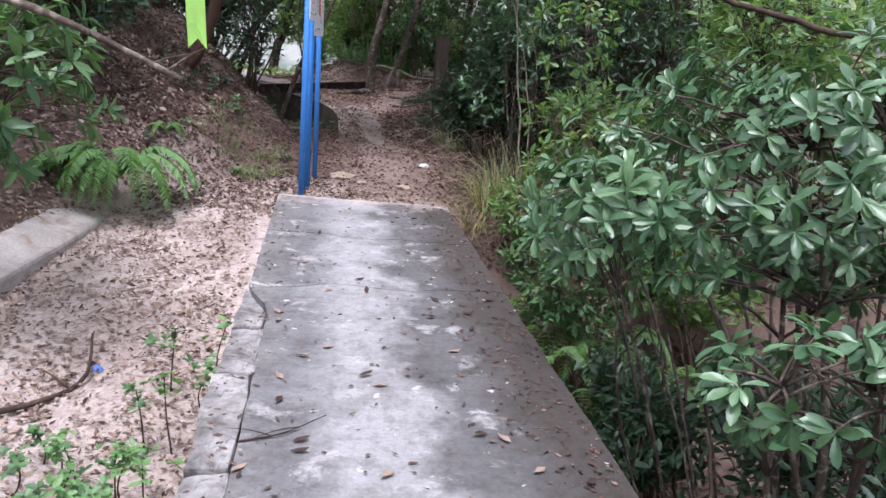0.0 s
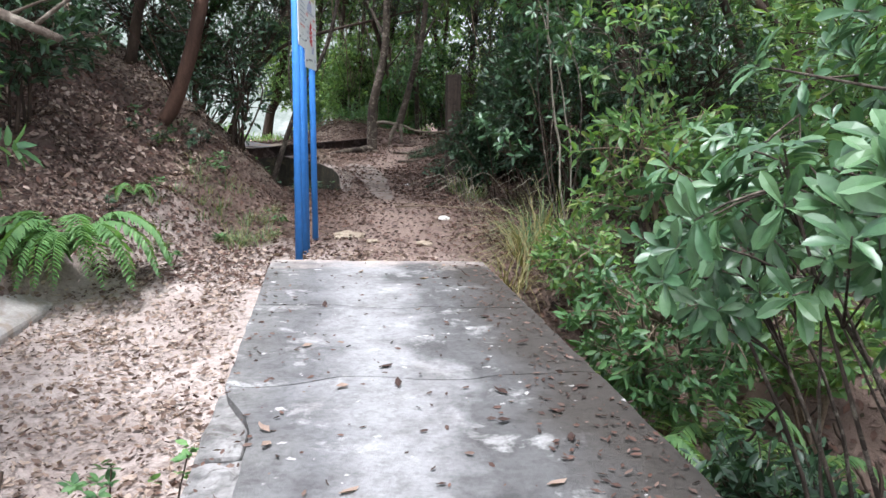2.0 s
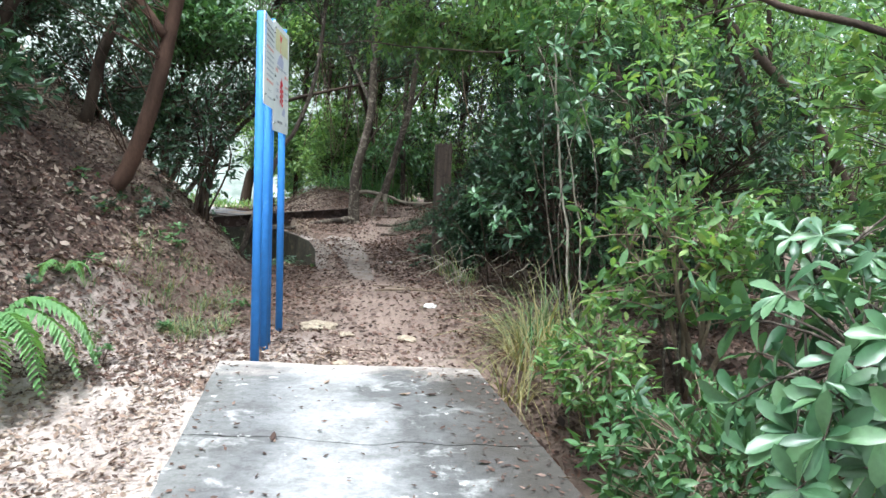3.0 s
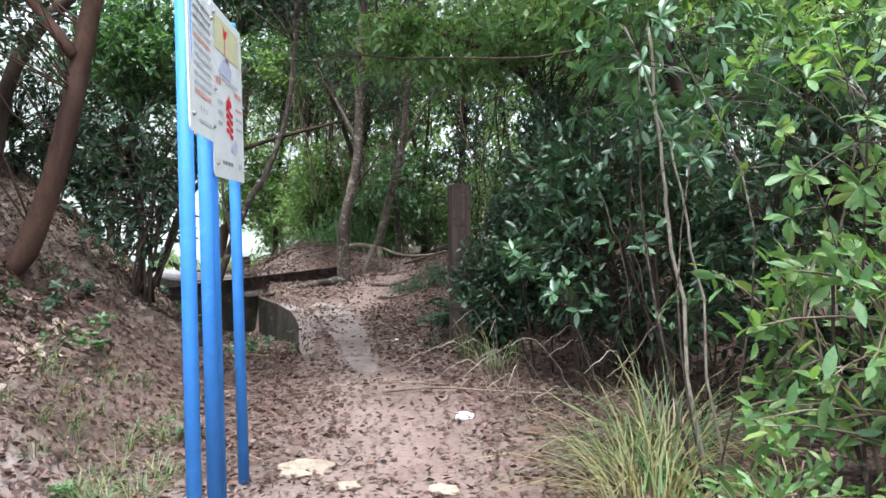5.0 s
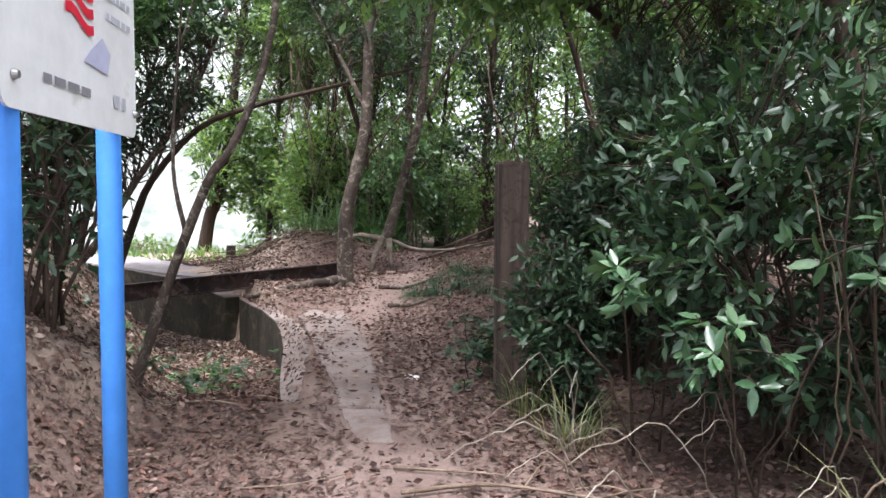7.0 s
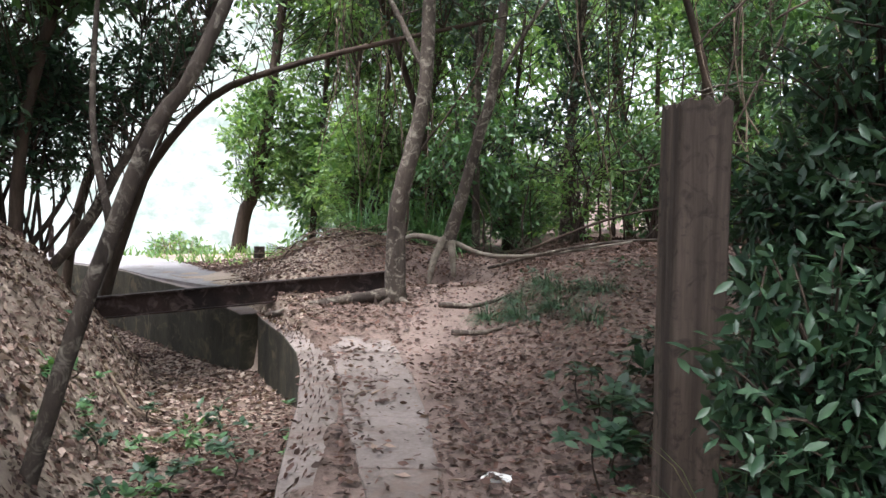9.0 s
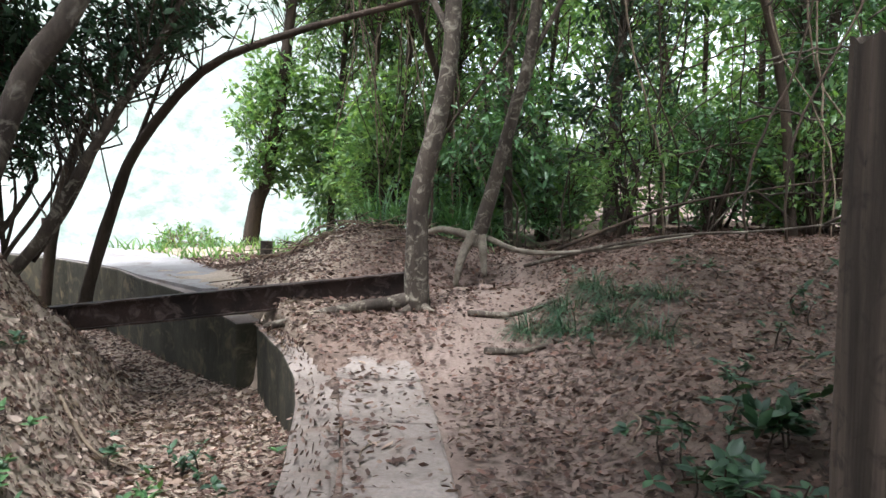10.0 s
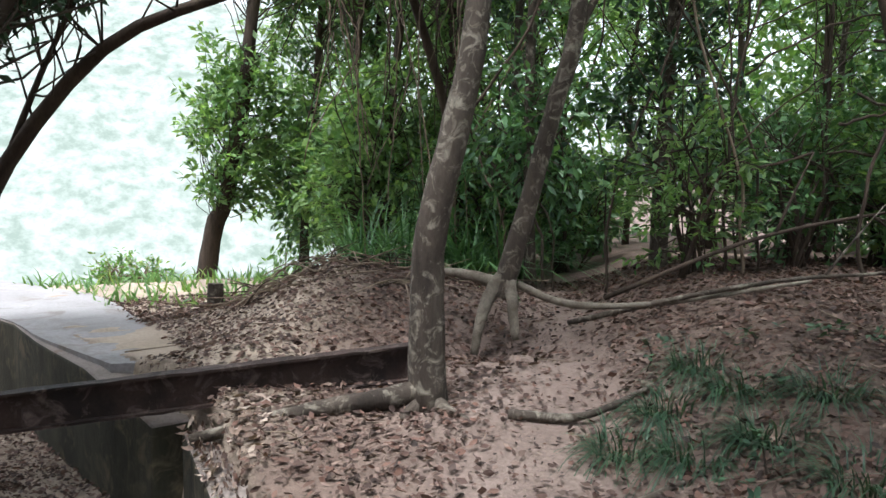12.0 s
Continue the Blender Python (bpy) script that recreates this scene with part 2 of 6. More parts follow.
LEAF_FERN = leaf_material("fern_leaf", [(0.13, 0.30, 0.07), (0.19, 0.37, 0.09), (0.10, 0.24, 0.06)], 0.5, 0.4)
GRASS = leaf_material("grass_blade", [(0.07, 0.16, 0.05), (0.12, 0.22, 0.065), (0.34, 0.30, 0.15), (0.10, 0.19, 0.055)], 0.5, 0.35)
DRY_GRASS = leaf_material("dry_grass", [(0.36, 0.30, 0.15), (0.24, 0.21, 0.09), (0.14, 0.18, 0.06)], 0.6, 0.3)
LITTER = leaf_material("dead_leaf", [(0.03, 0.02, 0.017), (0.115, 0.064, 0.05), (0.06, 0.035, 0.028), (0.24, 0.165, 0.135), (0.045, 0.026, 0.021), (0.165, 0.088, 0.066), (0.085, 0.055, 0.045), (0.035, 0.022, 0.018)], 0.7, 0.1, 0.25)
PALE_LITTER = leaf_material("pale_dead_leaf", [(0.16, 0.11, 0.09), (0.44, 0.35, 0.29), (0.26, 0.18, 0.14), (0.09, 0.06, 0.05)], 0.75, 0.1, 0.2)


# ---- mesh tools ----
def obj(name, verts, faces, mat, parent=None, label="", smooth=False):
    me = bpy.data.meshes.new(name)
    me.from_pydata([tuple(v) for v in verts], [], [tuple(f) for f in faces])
    if smooth:
        me.polygons.foreach_set("use_smooth", [True] * len(me.polygons))
    me.materials.append(mat)
    ob = new(name, me)
    ob.parent = parent
    if label:
        ob["label"] = label
    return ob


def part(name, bm, mat, parent, label=""):
    me = bpy.data.meshes.new(name)
    bm.normal_update()
    bm.to_mesh(me)
    bm.free()
    me.materials.append(mat)
    ob = new(name, me)
    ob.parent = parent
    if label:
        ob["label"] = label
    return ob


def thing(name, at, label, category, group="", kind=""):
    ob = new(name)
    ob.location = at
    ob.empty_display_size = 0.1
    return tagged(ob, label, category, group, kind)


def block(size, bevel=0.01, at=(0, 0, 0), turn=0.0, segments=2):
    bm = bmesh.new()
    bmesh.ops.create_cube(bm, size=1, matrix=Matrix.Diagonal((*size, 1)))
    if bevel:
        bmesh.ops.bevel(bm, geom=bm.edges[:], offset=bevel, segments=segments, affect="EDGES", profile=0.6)
    bm.transform(pose(*at, 0, 0, turn))
    return bm


def quads_mesh(name, template_v, template_f, places, turns, sizes, mat, parent=None, label=""):
    """Many copies of one small leaf or blade, joined; places (n,3), turns (n,3,3), sizes (n,) or (n,3)."""
    tv = np.asarray(template_v, float)
    n, k = len(places), len(tv)
    sizes = np.asarray(sizes, float)
    if sizes.ndim == 1:
        sizes = np.repeat(sizes[:, None], 3, 1)
    v = np.einsum("nij,nkj->nki", turns, tv[None] * sizes[:, None, :]) + np.asarray(places)[:, None, :]
    base = np.arange(n)[:, None] * k
    per = sum(len(f) for f in template_f)
    flat = np.concatenate([np.asarray(f) for f in template_f])
    loops = (base + flat[None]).ravel()
    lens = np.array([len(f) for f in template_f])
    offs = np.concatenate(([0], np.cumsum(lens)[:-1]))
    starts = (np.arange(n)[:, None] * per + offs[None]).ravel()
    me = bpy.data.meshes.new(name)
    me.vertices.add(n * k)
    me.vertices.foreach_set("co", v.ravel())
    me.loops.add(n * per)
    me.loops.foreach_set("vertex_index", loops.astype(np.int32))
    me.polygons.add(n * len(lens))
    me.polygons.foreach_set("loop_start", starts.astype(np.int32))
    me.update(calc_edges=True)
    me.validate()
    me.materials.append(mat)
    ob = new(name, me)
    ob.parent = parent
    if label:
        ob["label"] = label
    return ob


def frames_from(forward, up, spin=None):
    """Rotation matrices whose y axis is forward and whose z axis is near up."""
    f = forward / (np.linalg.norm(forward, axis=1, keepdims=True) + 1e-9)
    x = np.cross(f, up)
    x /= np.linalg.norm(x, axis=1, keepdims=True) + 1e-9
    z = np.cross(x, f)
    return np.stack([x, f, z], axis=2)


# leaf shapes, along +y, about 1 long
SMALL_LEAF = ([(0, 0, 0), (0.17, 0.35, 0.03), (0.15, 0.68, 0.02), (0, 1, -0.08), (-0.15, 0.68, 0.02), (-0.17, 0.35, 0.03), (0, 0.5, -0.03)],
              [(0, 1, 6), (1, 2, 6), (2, 3, 6), (3, 4, 6), (4, 5, 6), (5, 0, 6)])
TINY_LEAF = ([(0, 0, 0), (0.2, 0.5, 0.05), (0, 1, -0.05), (-0.2, 0.5, 0.05)], [(0, 1, 2), (0, 2, 3)])
BROAD_LEAF = ([(0, 0, 0), (0.05, 0.2, 0.035), (0.125, 0.45, 0.06), (0.165, 0.68, 0.03), (0.12, 0.88, -0.05), (0, 1.0, -0.13), (-0.12, 0.88, -0.05), (-0.165, 0.68, 0.03),
               (-0.125, 0.45, 0.06), (-0.05, 0.2, 0.035), (0, 0.3, -0.005), (0, 0.66, -0.02)],
              [(0, 1, 10), (1, 2, 11, 10), (2, 3, 11), (3, 4, 5, 11), (5, 6, 7, 11), (7, 8, 11), (8, 9, 10, 11), (9, 0, 10)])
DEAD_LEAF = ([(0, 0, 0.02), (0.2, 0.4, 0.12), (0.12, 0.8, 0.05), (0, 1, 0.16), (-0.14, 0.8, 0.1), (-0.22, 0.4, 0.04), (0, 0.5, -0.02)],
             [(0, 1, 6), (1, 2, 6), (2, 3, 6), (3, 4, 6), (4, 5, 6), (5, 0, 6)])
BLADE = ([(-0.5, 0, 0), (0.5, 0, 0), (-0.42, 0.4, 0.0), (0.42, 0.4, 0.0), (-0.28, 0.72, -0.17), (0.28, 0.72, -0.17), (0, 0.93, -0.45)],
         [(0, 1, 3, 2), (2, 3, 5, 4), (4, 5, 6)])


def tube(points, radii, sides=7, rng=None, wobble=0.0):
    pts = np.asarray(points, float)
    radii = np.asarray(radii, float)
    tang = np.gradient(pts, axis=0)
    tang /= np.linalg.norm(tang, axis=1, keepdims=True) + 1e-9
    ref = np.array((1.0, 0, 0)) if abs(tang[0][0]) < 0.8 else np.array((0, 1.0, 0))
    verts, faces = [], []
    for i, (p, t, r) in enumerate(zip(pts, tang, radii)):
        u = ref - t * ref.dot(t)
        u /= np.linalg.norm(u)
        w = np.cross(t, u)
        ref = u
        for k in range(sides):
            a = 2 * math.pi * k / sides
            rr = r * (1 + (rng.uniform(-wobble, wobble) if wobble else 0))
            verts.append(p + rr * (math.cos(a) * u + math.sin(a) * w))
    for i in range(len(pts) - 1):
        for k in range(sides):
            a, b = i * sides + k, i * sides + (k + 1) % sides
            faces.append((a, b, b + sides, a + sides))
    faces.append(tuple(range(sides))[::-1])
    faces.append(tuple((len(pts) - 1) * sides + k for k in range(sides)))
    return verts, faces


def curve_points(points, n):
    """A smooth line through a few points (Catmull-Rom)."""
    p = np.asarray(points, float)
    p = np.vstack([2 * p[0] - p[1], p, 2 * p[-1] - p[-2]])
    out = []
    segs = len(p) - 3
    for q in np.linspace(0, segs - 1e-6, n):
        i = int(q)
        t = q - i
        a, b, c, d = p[i:i + 4]
        out.append(0.5 * (2 * b + (c - a) * t + (2 * a - 5 * b + 4 * c - d) * t * t + (3 * b - 3 * c + d - a) * t ** 3))
    return np.array(out)


def joined(pieces):
    verts, faces = [], []
    for v, f in pieces:
        k = len(verts)
        verts.extend(v)
        faces.extend(tuple(i + k for i in g) for g in f)
    return verts, faces


# ---- the lie of the land ----
WALL_Y = np.array([11.0, 12.4, 12.86, 13.9, 14.7, 15.3, 15.94, 16.8, 17.5, 18.3, 19.0, 20.0, 20.8, 22.0, 24.0])
WALL_X = np.array([-1.6, -1.75, -1.84, -2.0, -2.17, -2.34, -2.61, -3.07, -3.78, -4.55, -5.15, -6.3, -7.6, -10.0, -14.0])


def wall_x(y):
    return np.interp(y, WALL_Y, WALL_X)


def slab_left(y):
    return -0.47 - 0.156 * y


def slab_right(y):
    return 1.23 - 0.156 * y


def step(x, a, b):
    t = np.clip((x - a) / (b - a), 0, 1)
    return t * t * (3 - 2 * t)


def wall_top(y):
    return np.interp(y, [11.5, 12.6, 14.0, 15.3, 16.8, 17.5, 19, 30], [0.06, 0.12, 0.2, 0.22, 0.27, 0.42, 0.46, 0.46])


def soft_noise(x, y, s, seed):
    """Cheap smooth relief from a few crossed waves."""
    r = np.random.RandomState(seed)
    z = 0 * x
    for i in range(7):
        a, ph, f = r.uniform(0, 6.28), r.uniform(0, 6.28), r.uniform(0.6, 1.7)
        z = z + np.sin((x * np.cos(a) + y * np.sin(a)) * f / s * 6.28 + ph)
    return z / 7


def ground(x, y):
    x, y = np.asarray(x, float), np.asarray(y, float)
    trail = np.interp(y, [0, 7.6, 8.2, 9.5, 10.3, 11.6, 13, 15.3, 16.7, 18, 20, 26, 60], [-0.2, -0.2, -0.05, -0.05, 0.03, 0.09, 0.17, 0.22, 0.42, 0.58, 0.62, 0.5, 0.0])
    # right of the trail: up gently in the wood, down into the gully beside the slab
    side = np.clip(x - np.interp(y, [8, 12, 16, 20], [0.1, -0.3, -1.0, -0.6]), 0, 60)
    wood = trail + 0.27 * np.minimum(side, 0.95) * step(y, 11.5, 14.5) - 0.10 * np.clip(side - 4, 0, 30)
    gully = np.interp(x - slab_right(y), [-0.3, 0.05, 0.5, 1.6, 3.5, 7, 30], [-0.3, -0.7, -1.4, -1.9, -1.8, -0.8, 3.0])
    right = gully + (wood - gully) * step(y, 6.6, 9.2)
    # left of the slab: a sandy bed that rises to the trail, and a steep bank beyond it
    sand = np.interp(y, [-20, 0, 4.8, 7.2, 9.0], [-0.9, -0.85, -0.65, -0.42, -0.05])
    left = np.minimum(sand + 0.02 * (slab_left(y) - x), trail + 0.05)
    left = np.where(y > 9.0, trail, left)
    toe = np.interp(y, [-20, 4, 7.5, 9.2, 10.5, 12.0, 13.5, 15.5, 17.0], [-3.6, -3.35, -3.3, -2.3, -2.15, -2.3, -2.75, -3.45, -4.0])
    slope = np.interp(y, [0, 7.5, 9.5, 12, 15, 17], [0.62, 0.62, 0.6, 0.85, 1.15, 1.0])
    rise = np.clip(toe - x, 0, 8)
    bank = slope * rise * step(rise, -0.15, 0.5) * (1 - 0.05 * rise)
    bank = np.maximum(bank, 0) * (1 - step(y, 16.2, 17.6))
    z = np.where(x > -0.6 - 0.08 * (y - 8), right, np.where(y > 9, trail, left))
    blend = step(x, slab_left(y) - 0.1, slab_left(y) + 0.25)
    z = np.where(y < 9.0, left * (1 - blend) + blend * right, z)
    # the drain beside the footpath
    gap = x - wall_x(y)
    bed = np.interp(y, [11.5, 12.5, 13, 14, 16, 30], [0.1, 0.06, -0.02, -0.14, -0.3, -0.3])
    inside = step(y, 11.8, 12.8) * (1 - step(gap, 0.04, 0.2))
    z = z * (1 - inside) + bed * inside
    # beyond the wall at the far side: a level road, then the valley
    far = step(y, 16.9, 17.6) * step(gap, 0.04, 0.2) * step(-x, 2.2, 3.3)
    z = z * (1 - far) + (0.445 + 0.305 * step(x, -3.6, -2.4)) * far
    mound = 0.3 * np.exp(-((x + 2.6) / 1.1) ** 2 - ((y - 19.3) / 1.1) ** 2)
    valley = step(y - 0.55 * x, 25.5, 40) * step(-x, 3.2, 6.0)
    hollow = 0.24 * np.exp(-((x + 1.42) / 0.42) ** 2 - ((y - 17.95) / 0.38) ** 2)
    z = z + mound - hollow - 9.0 * valley
    z = np.where(x < toe, np.maximum(z, z + bank), z)
    off = np.minimum(step(np.abs(x + 0.8), 0.3, 2.5), 1)
    lumps = 0.05 * soft_noise(x, y, 1.6, 3) + 0.02 * soft_noise(x, y, 0.5, 5) + 0.012 * soft_noise(x, y, 0.22, 8)
    lumps = lumps * (0.45 + 0.55 * off) + 0.012 * soft_noise(x, y, 0.3, 15) * (y < 9) + np.minimum(bank, 1.0) * (0.16 * soft_noise(x, y, 0.8, 9) + 0.09 * soft_noise(x, y, 0.33, 19))
    under = (y < 8.0) & (x > slab_left(y) - 0.05) & (x < slab_right(y) + 0.05)
    z = np.where(under, np.minimum(z, -0.2), z + lumps)
    hills = 0.035 * np.clip(np.hypot(x, y - 10) - 45, 0, 400)
    return z + hills


def axis(lo, hi, stepsize, far):
    core = np.arange(lo, hi + 1e-6, stepsize)
    grow = stepsize * np.cumprod(np.full(60, 1.16))
    out = np.cumsum(grow)
    out = out[out < far]
    return np.concatenate([lo - out[::-1], core, hi + out])


def build_ground():
    xs, ys = axis(-6.5, 5.0, 0.07, 900), axis(0.0, 22.0, 0.08, 900)
    gx, gy = np.meshgrid(xs, ys)
    gz = ground(gx, gy)
    me = bpy.data.meshes.new("ground")
    nx, ny = len(xs), len(ys)
    i = (np.arange(ny - 1)[:, None] * nx + np.arange(nx - 1)[None]).ravel()
    quads = np.stack([i, i + 1, i + 1 + nx, i + nx], 1)
    me.vertices.add(nx * ny)
    me.vertices.foreach_set("co", np.stack([gx, gy, gz], 2).ravel())
    me.loops.add(quads.size)
    me.loops.foreach_set("vertex_index", quads.ravel().astype(np.int32))
    me.polygons.add(len(quads))
    me.polygons.foreach_set("loop_start", (np.arange(len(quads)) * 4).astype(np.int32))
    me.update(calc_edges=True)
    me.polygons.foreach_set("use_smooth", [True] * len(quads))
    me.materials.append(SOIL)
    return tagged(new("ground", me), "sandy brown earth under leaf litter, with banks and a drain bed", "ground", kind="structure")


build_ground()
# ---- concrete ----
def prism(left, right, top, depth, bow=0.0):
    """A slab between two edges (lists of x, y), with its top at the given heights; the edges run the same way."""
    n = len(left)
    verts = []
    for (lx, ly), (rx, ry), z in zip(left, right, top):
        verts += [(lx, ly, z), (rx, ry, z), (rx, ry, z - depth), (lx, ly, z - depth)]
    faces = []
    for i in range(n - 1):
        a, b = 4 * i, 4 * i + 4
        for k in range(4):
            faces.append((a + k, b + k, b + (k + 1) % 4, a + (k + 1) % 4))
    faces += [(0, 1, 2, 3), (4 * n - 1, 4 * n - 2, 4 * n - 3, 4 * n - 4)]
    return verts, [f[::-1] for f in faces]


def soften(ob, width, segments=2):
    mod = ob.modifiers.new("bevel", "BEVEL")
    mod.width, mod.segments, mod.limit_method, mod.angle_limit = width, segments, "ANGLE", radians(40)
    return ob


def strip_width(y):
    """How far the walkway's broken edge strip reaches in."""
    return 0.155 * float(step(np.asarray(4.9 - y), 0.0, 0.5))


def slab_panel(y0, y1, jag0, jag1, tilt, seed):
    """One cast panel of the walkway, whose ends follow ragged cracks."""
    rng = random.Random(seed)
    bm = bmesh.new()
    nx, ny = 26, max(4, int((y1 - y0) / 0.12))
    grid = []
    for j in range(ny + 1):
        row = []
        for i in range(nx + 1):
            u, v = i / nx, j / ny
            y = (y0 + jag0(u)) * (1 - v) + (y1 + jag1(u)) * v
            x = (slab_left(y) + strip_width(y)) * (1 - u) + slab_right(y) * u
            edge = 0.012 * noise.noise((0, y * 5, seed)) if i in (0, nx) else 0
            chip = -0.012 * max(0, noise.noise((x * 4, y * 4, 2))) if i in (0, nx) or j in (0, ny) else 0
            row.append(bm.verts.new((x + edge, y, tilt * (v - 0.5) + chip + 0.004 * noise.noise((x * 1.5, y * 1.5, 0)))))
        grid.append(row)
    for j in range(ny):
        for i in range(nx):
            bm.faces.new((grid[j][i], grid[j][i + 1], grid[j + 1][i + 1], grid[j + 1][i]))
    rim = [e for e in bm.edges if e.is_boundary]
    out = bmesh.ops.extrude_edge_only(bm, edges=rim)
    for v in out["geom"]:
        if isinstance(v, bmesh.types.BMVert):
            v.co.z = -0.32
    bmesh.ops.recalc_face_normals(bm, faces=bm.faces[:])
    return bm


def jag(seed, size=0.05, skew=0.0, gap=0.0):
    return lambda u: size * noise.noise((u * 3.1, seed, 0)) + 0.5 * size * noise.noise((u * 9.0, seed, 4)) + skew * u + gap


walkway = thing("concrete_walkway", (0, 0, 0), "grey weathered concrete walkway, cracked across and stained", "walkway", kind="structure")
crack_a, crack_b = jag(3.3, 0.09, -0.02), jag(7.7, 0.12, 0.22)
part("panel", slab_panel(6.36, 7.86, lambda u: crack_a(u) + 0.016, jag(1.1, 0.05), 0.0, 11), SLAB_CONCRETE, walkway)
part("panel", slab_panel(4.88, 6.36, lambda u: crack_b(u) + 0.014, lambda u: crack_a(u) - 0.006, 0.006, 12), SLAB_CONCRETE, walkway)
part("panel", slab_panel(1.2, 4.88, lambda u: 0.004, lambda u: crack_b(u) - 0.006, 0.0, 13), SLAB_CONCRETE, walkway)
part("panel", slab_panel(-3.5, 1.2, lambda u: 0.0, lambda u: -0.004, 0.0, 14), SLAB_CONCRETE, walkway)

# the broken strip along the sandy side of the walkway
edging_rng = random.Random(21)
y = -3.0
while y < 4.5:
    length = edging_rng.uniform(0.35, 0.9)
    bm = block((edging_rng.uniform(0.165, 0.20), length - 0.02, 0.40), 0.018)
    bmesh.ops.subdivide_edges(bm, edges=[e for e in bm.edges if e.calc_length() > 0.08], cuts=5, use_grid_fill=True)
    for v in bm.verts:
        v.co += 0.022 * Vector((noise.noise(v.co * 7 + Vector((y, 0, 0))), noise.noise(v.co * 7 + Vector((0, y, 0))), 0.8 * noise.noise(v.co * 9)))
    ob = part("edging_stone", bm, EDGE_CONCRETE, walkway)
    ob.matrix_basis = pose(slab_left(y + length / 2) + 0.065 + edging_rng.uniform(-0.012, 0.008), y + length / 2, -0.225 + edging_rng.uniform(-0.02, 0.008), edging_rng.uniform(-1, 1), edging_rng.uniform(-5, 0), 9 + edging_rng.uniform(-1.5, 1.5))
    y += length

# low kerb of the old gutter at the foot of the bank
gy = np.linspace(3.0, 7.55, 14)
gx = -3.42 + 0.03 * np.sin(gy * 2)
verts, faces = prism([(x - 0.30, v) for x, v in zip(gx, gy)], [(x + 0.08, v) for x, v in zip(gx, gy)], [float(np.interp(v, [3, 5.5, 7.5], [-0.38, -0.25, -0.13])) for v in gy], 0.6)
for i in range(0, len(verts), 4):
    verts[i + 1] = (verts[i + 1][0], verts[i + 1][1], verts[i + 1][2] - 0.16)
kerb = soften(obj("gutter_kerb", verts, faces, KERB_CONCRETE), 0.03)
tagged(kerb, "low pale concrete gutter kerb at the foot of the bank", "kerb", kind="structure")


# the drain's retaining wall: a near length, and a far length set back a little
def drain_wall(y0, y1, shift, name, label, top_mat):
    ys = np.linspace(y0, y1, max(6, int((y1 - y0) / 0.12)))
    dx = np.gradient(wall_x(ys), ys)
    nrm = np.stack([np.ones_like(dx), -dx], 1) / np.sqrt(1 + dx * dx)[:, None]
    c = np.stack([wall_x(ys) + shift, ys], 1)
    face = [tuple(p + q * 0.012 * noise.noise((p[1] * 2, 1, 1))) for p, q in zip(c, nrm)]
    back = [tuple(p + q * 0.24) for p, q in zip(c, nrm)]
    verts, faces = prism(face, back, [float(wall_top(v)) + 0.012 * noise.noise((v * 3, 5, 1)) for v in ys], 1.0)
    w = soften(obj(name, verts, faces, top_mat), 0.02)
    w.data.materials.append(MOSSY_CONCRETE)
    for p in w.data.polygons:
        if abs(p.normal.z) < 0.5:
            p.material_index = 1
    return tagged(w, label, "retaining wall", kind="structure")


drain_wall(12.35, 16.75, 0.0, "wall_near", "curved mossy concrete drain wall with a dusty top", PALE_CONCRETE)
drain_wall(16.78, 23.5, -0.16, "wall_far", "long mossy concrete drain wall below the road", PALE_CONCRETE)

# narrow footpath of cast slabs beside the wall
footpath = thing("concrete_footpath", (0, 0, 0), "narrow dusty concrete footpath of cracked slabs", "footpath", kind="structure")
PATH_Y = [11.5, 12.0, 12.76, 13.69, 14.4, 15.3, 15.9]
PATH_R = [-0.95, -1.03, -1.13, -1.25, -1.37, -1.58, -1.78]
PATH_L = [-1.16, -1.30, -1.46, -1.70, -1.85, -2.08, -2.33]
for k, (a, b) in enumerate(((11.52, 12.1), (12.12, 12.86), (12.88, 13.62), (13.63, 14.42), (14.44, 15.2), (15.21, 15.85))):
    ys = np.linspace(a, b, 7)
    wob = [0.02 * noise.noise((v * 4, 3, k)) for v in ys]
    z = [float(np.interp(v, [11.5, 13, 15.3, 16], [0.10, 0.185, 0.235, 0.29])) + 0.006 * (k % 2) for v in ys]
    verts, faces = prism([(np.interp(v, PATH_Y, PATH_L) + w, v) for v, w in zip(ys, wob)], [(np.interp(v, PATH_Y, PATH_R) - w, v + 0.03 * (k % 3 - 1)) for v, w in zip(ys, wob)], z, 0.2)
    soften(obj("slab", verts, faces, PALE_CONCRETE, footpath), 0.015)

def road_width(y):
    return np.interp(y, [17.5, 18.5, 19.2, 20, 21, 23.5], [0.5, 0.85, 0.95, 1.35, 2.2, 4.0])


# the concrete road beyond the steel beam
ys = np.linspace(17.5, 23.5, 24)
road_left = [(wall_x(v) - 0.13 + 0.2 * min(1, max(0, (18.5 - v) / 1.5)), v) for v in ys]
road_right = [(wall_x(v) + road_width(v), v + 0.1) for v in ys]
verts, faces = prism(road_left, road_right, [0.47 + 0.01 * math.sin(v) for v in ys], 0.3)
tagged(obj("road", verts, faces, ROAD_CONCRETE), "pale dusty concrete road curving away", "road", kind="structure")


# ---- plants ----
def unit(v):
    return v / (np.linalg.norm(v, axis=-1, keepdims=True) + 1e-9)


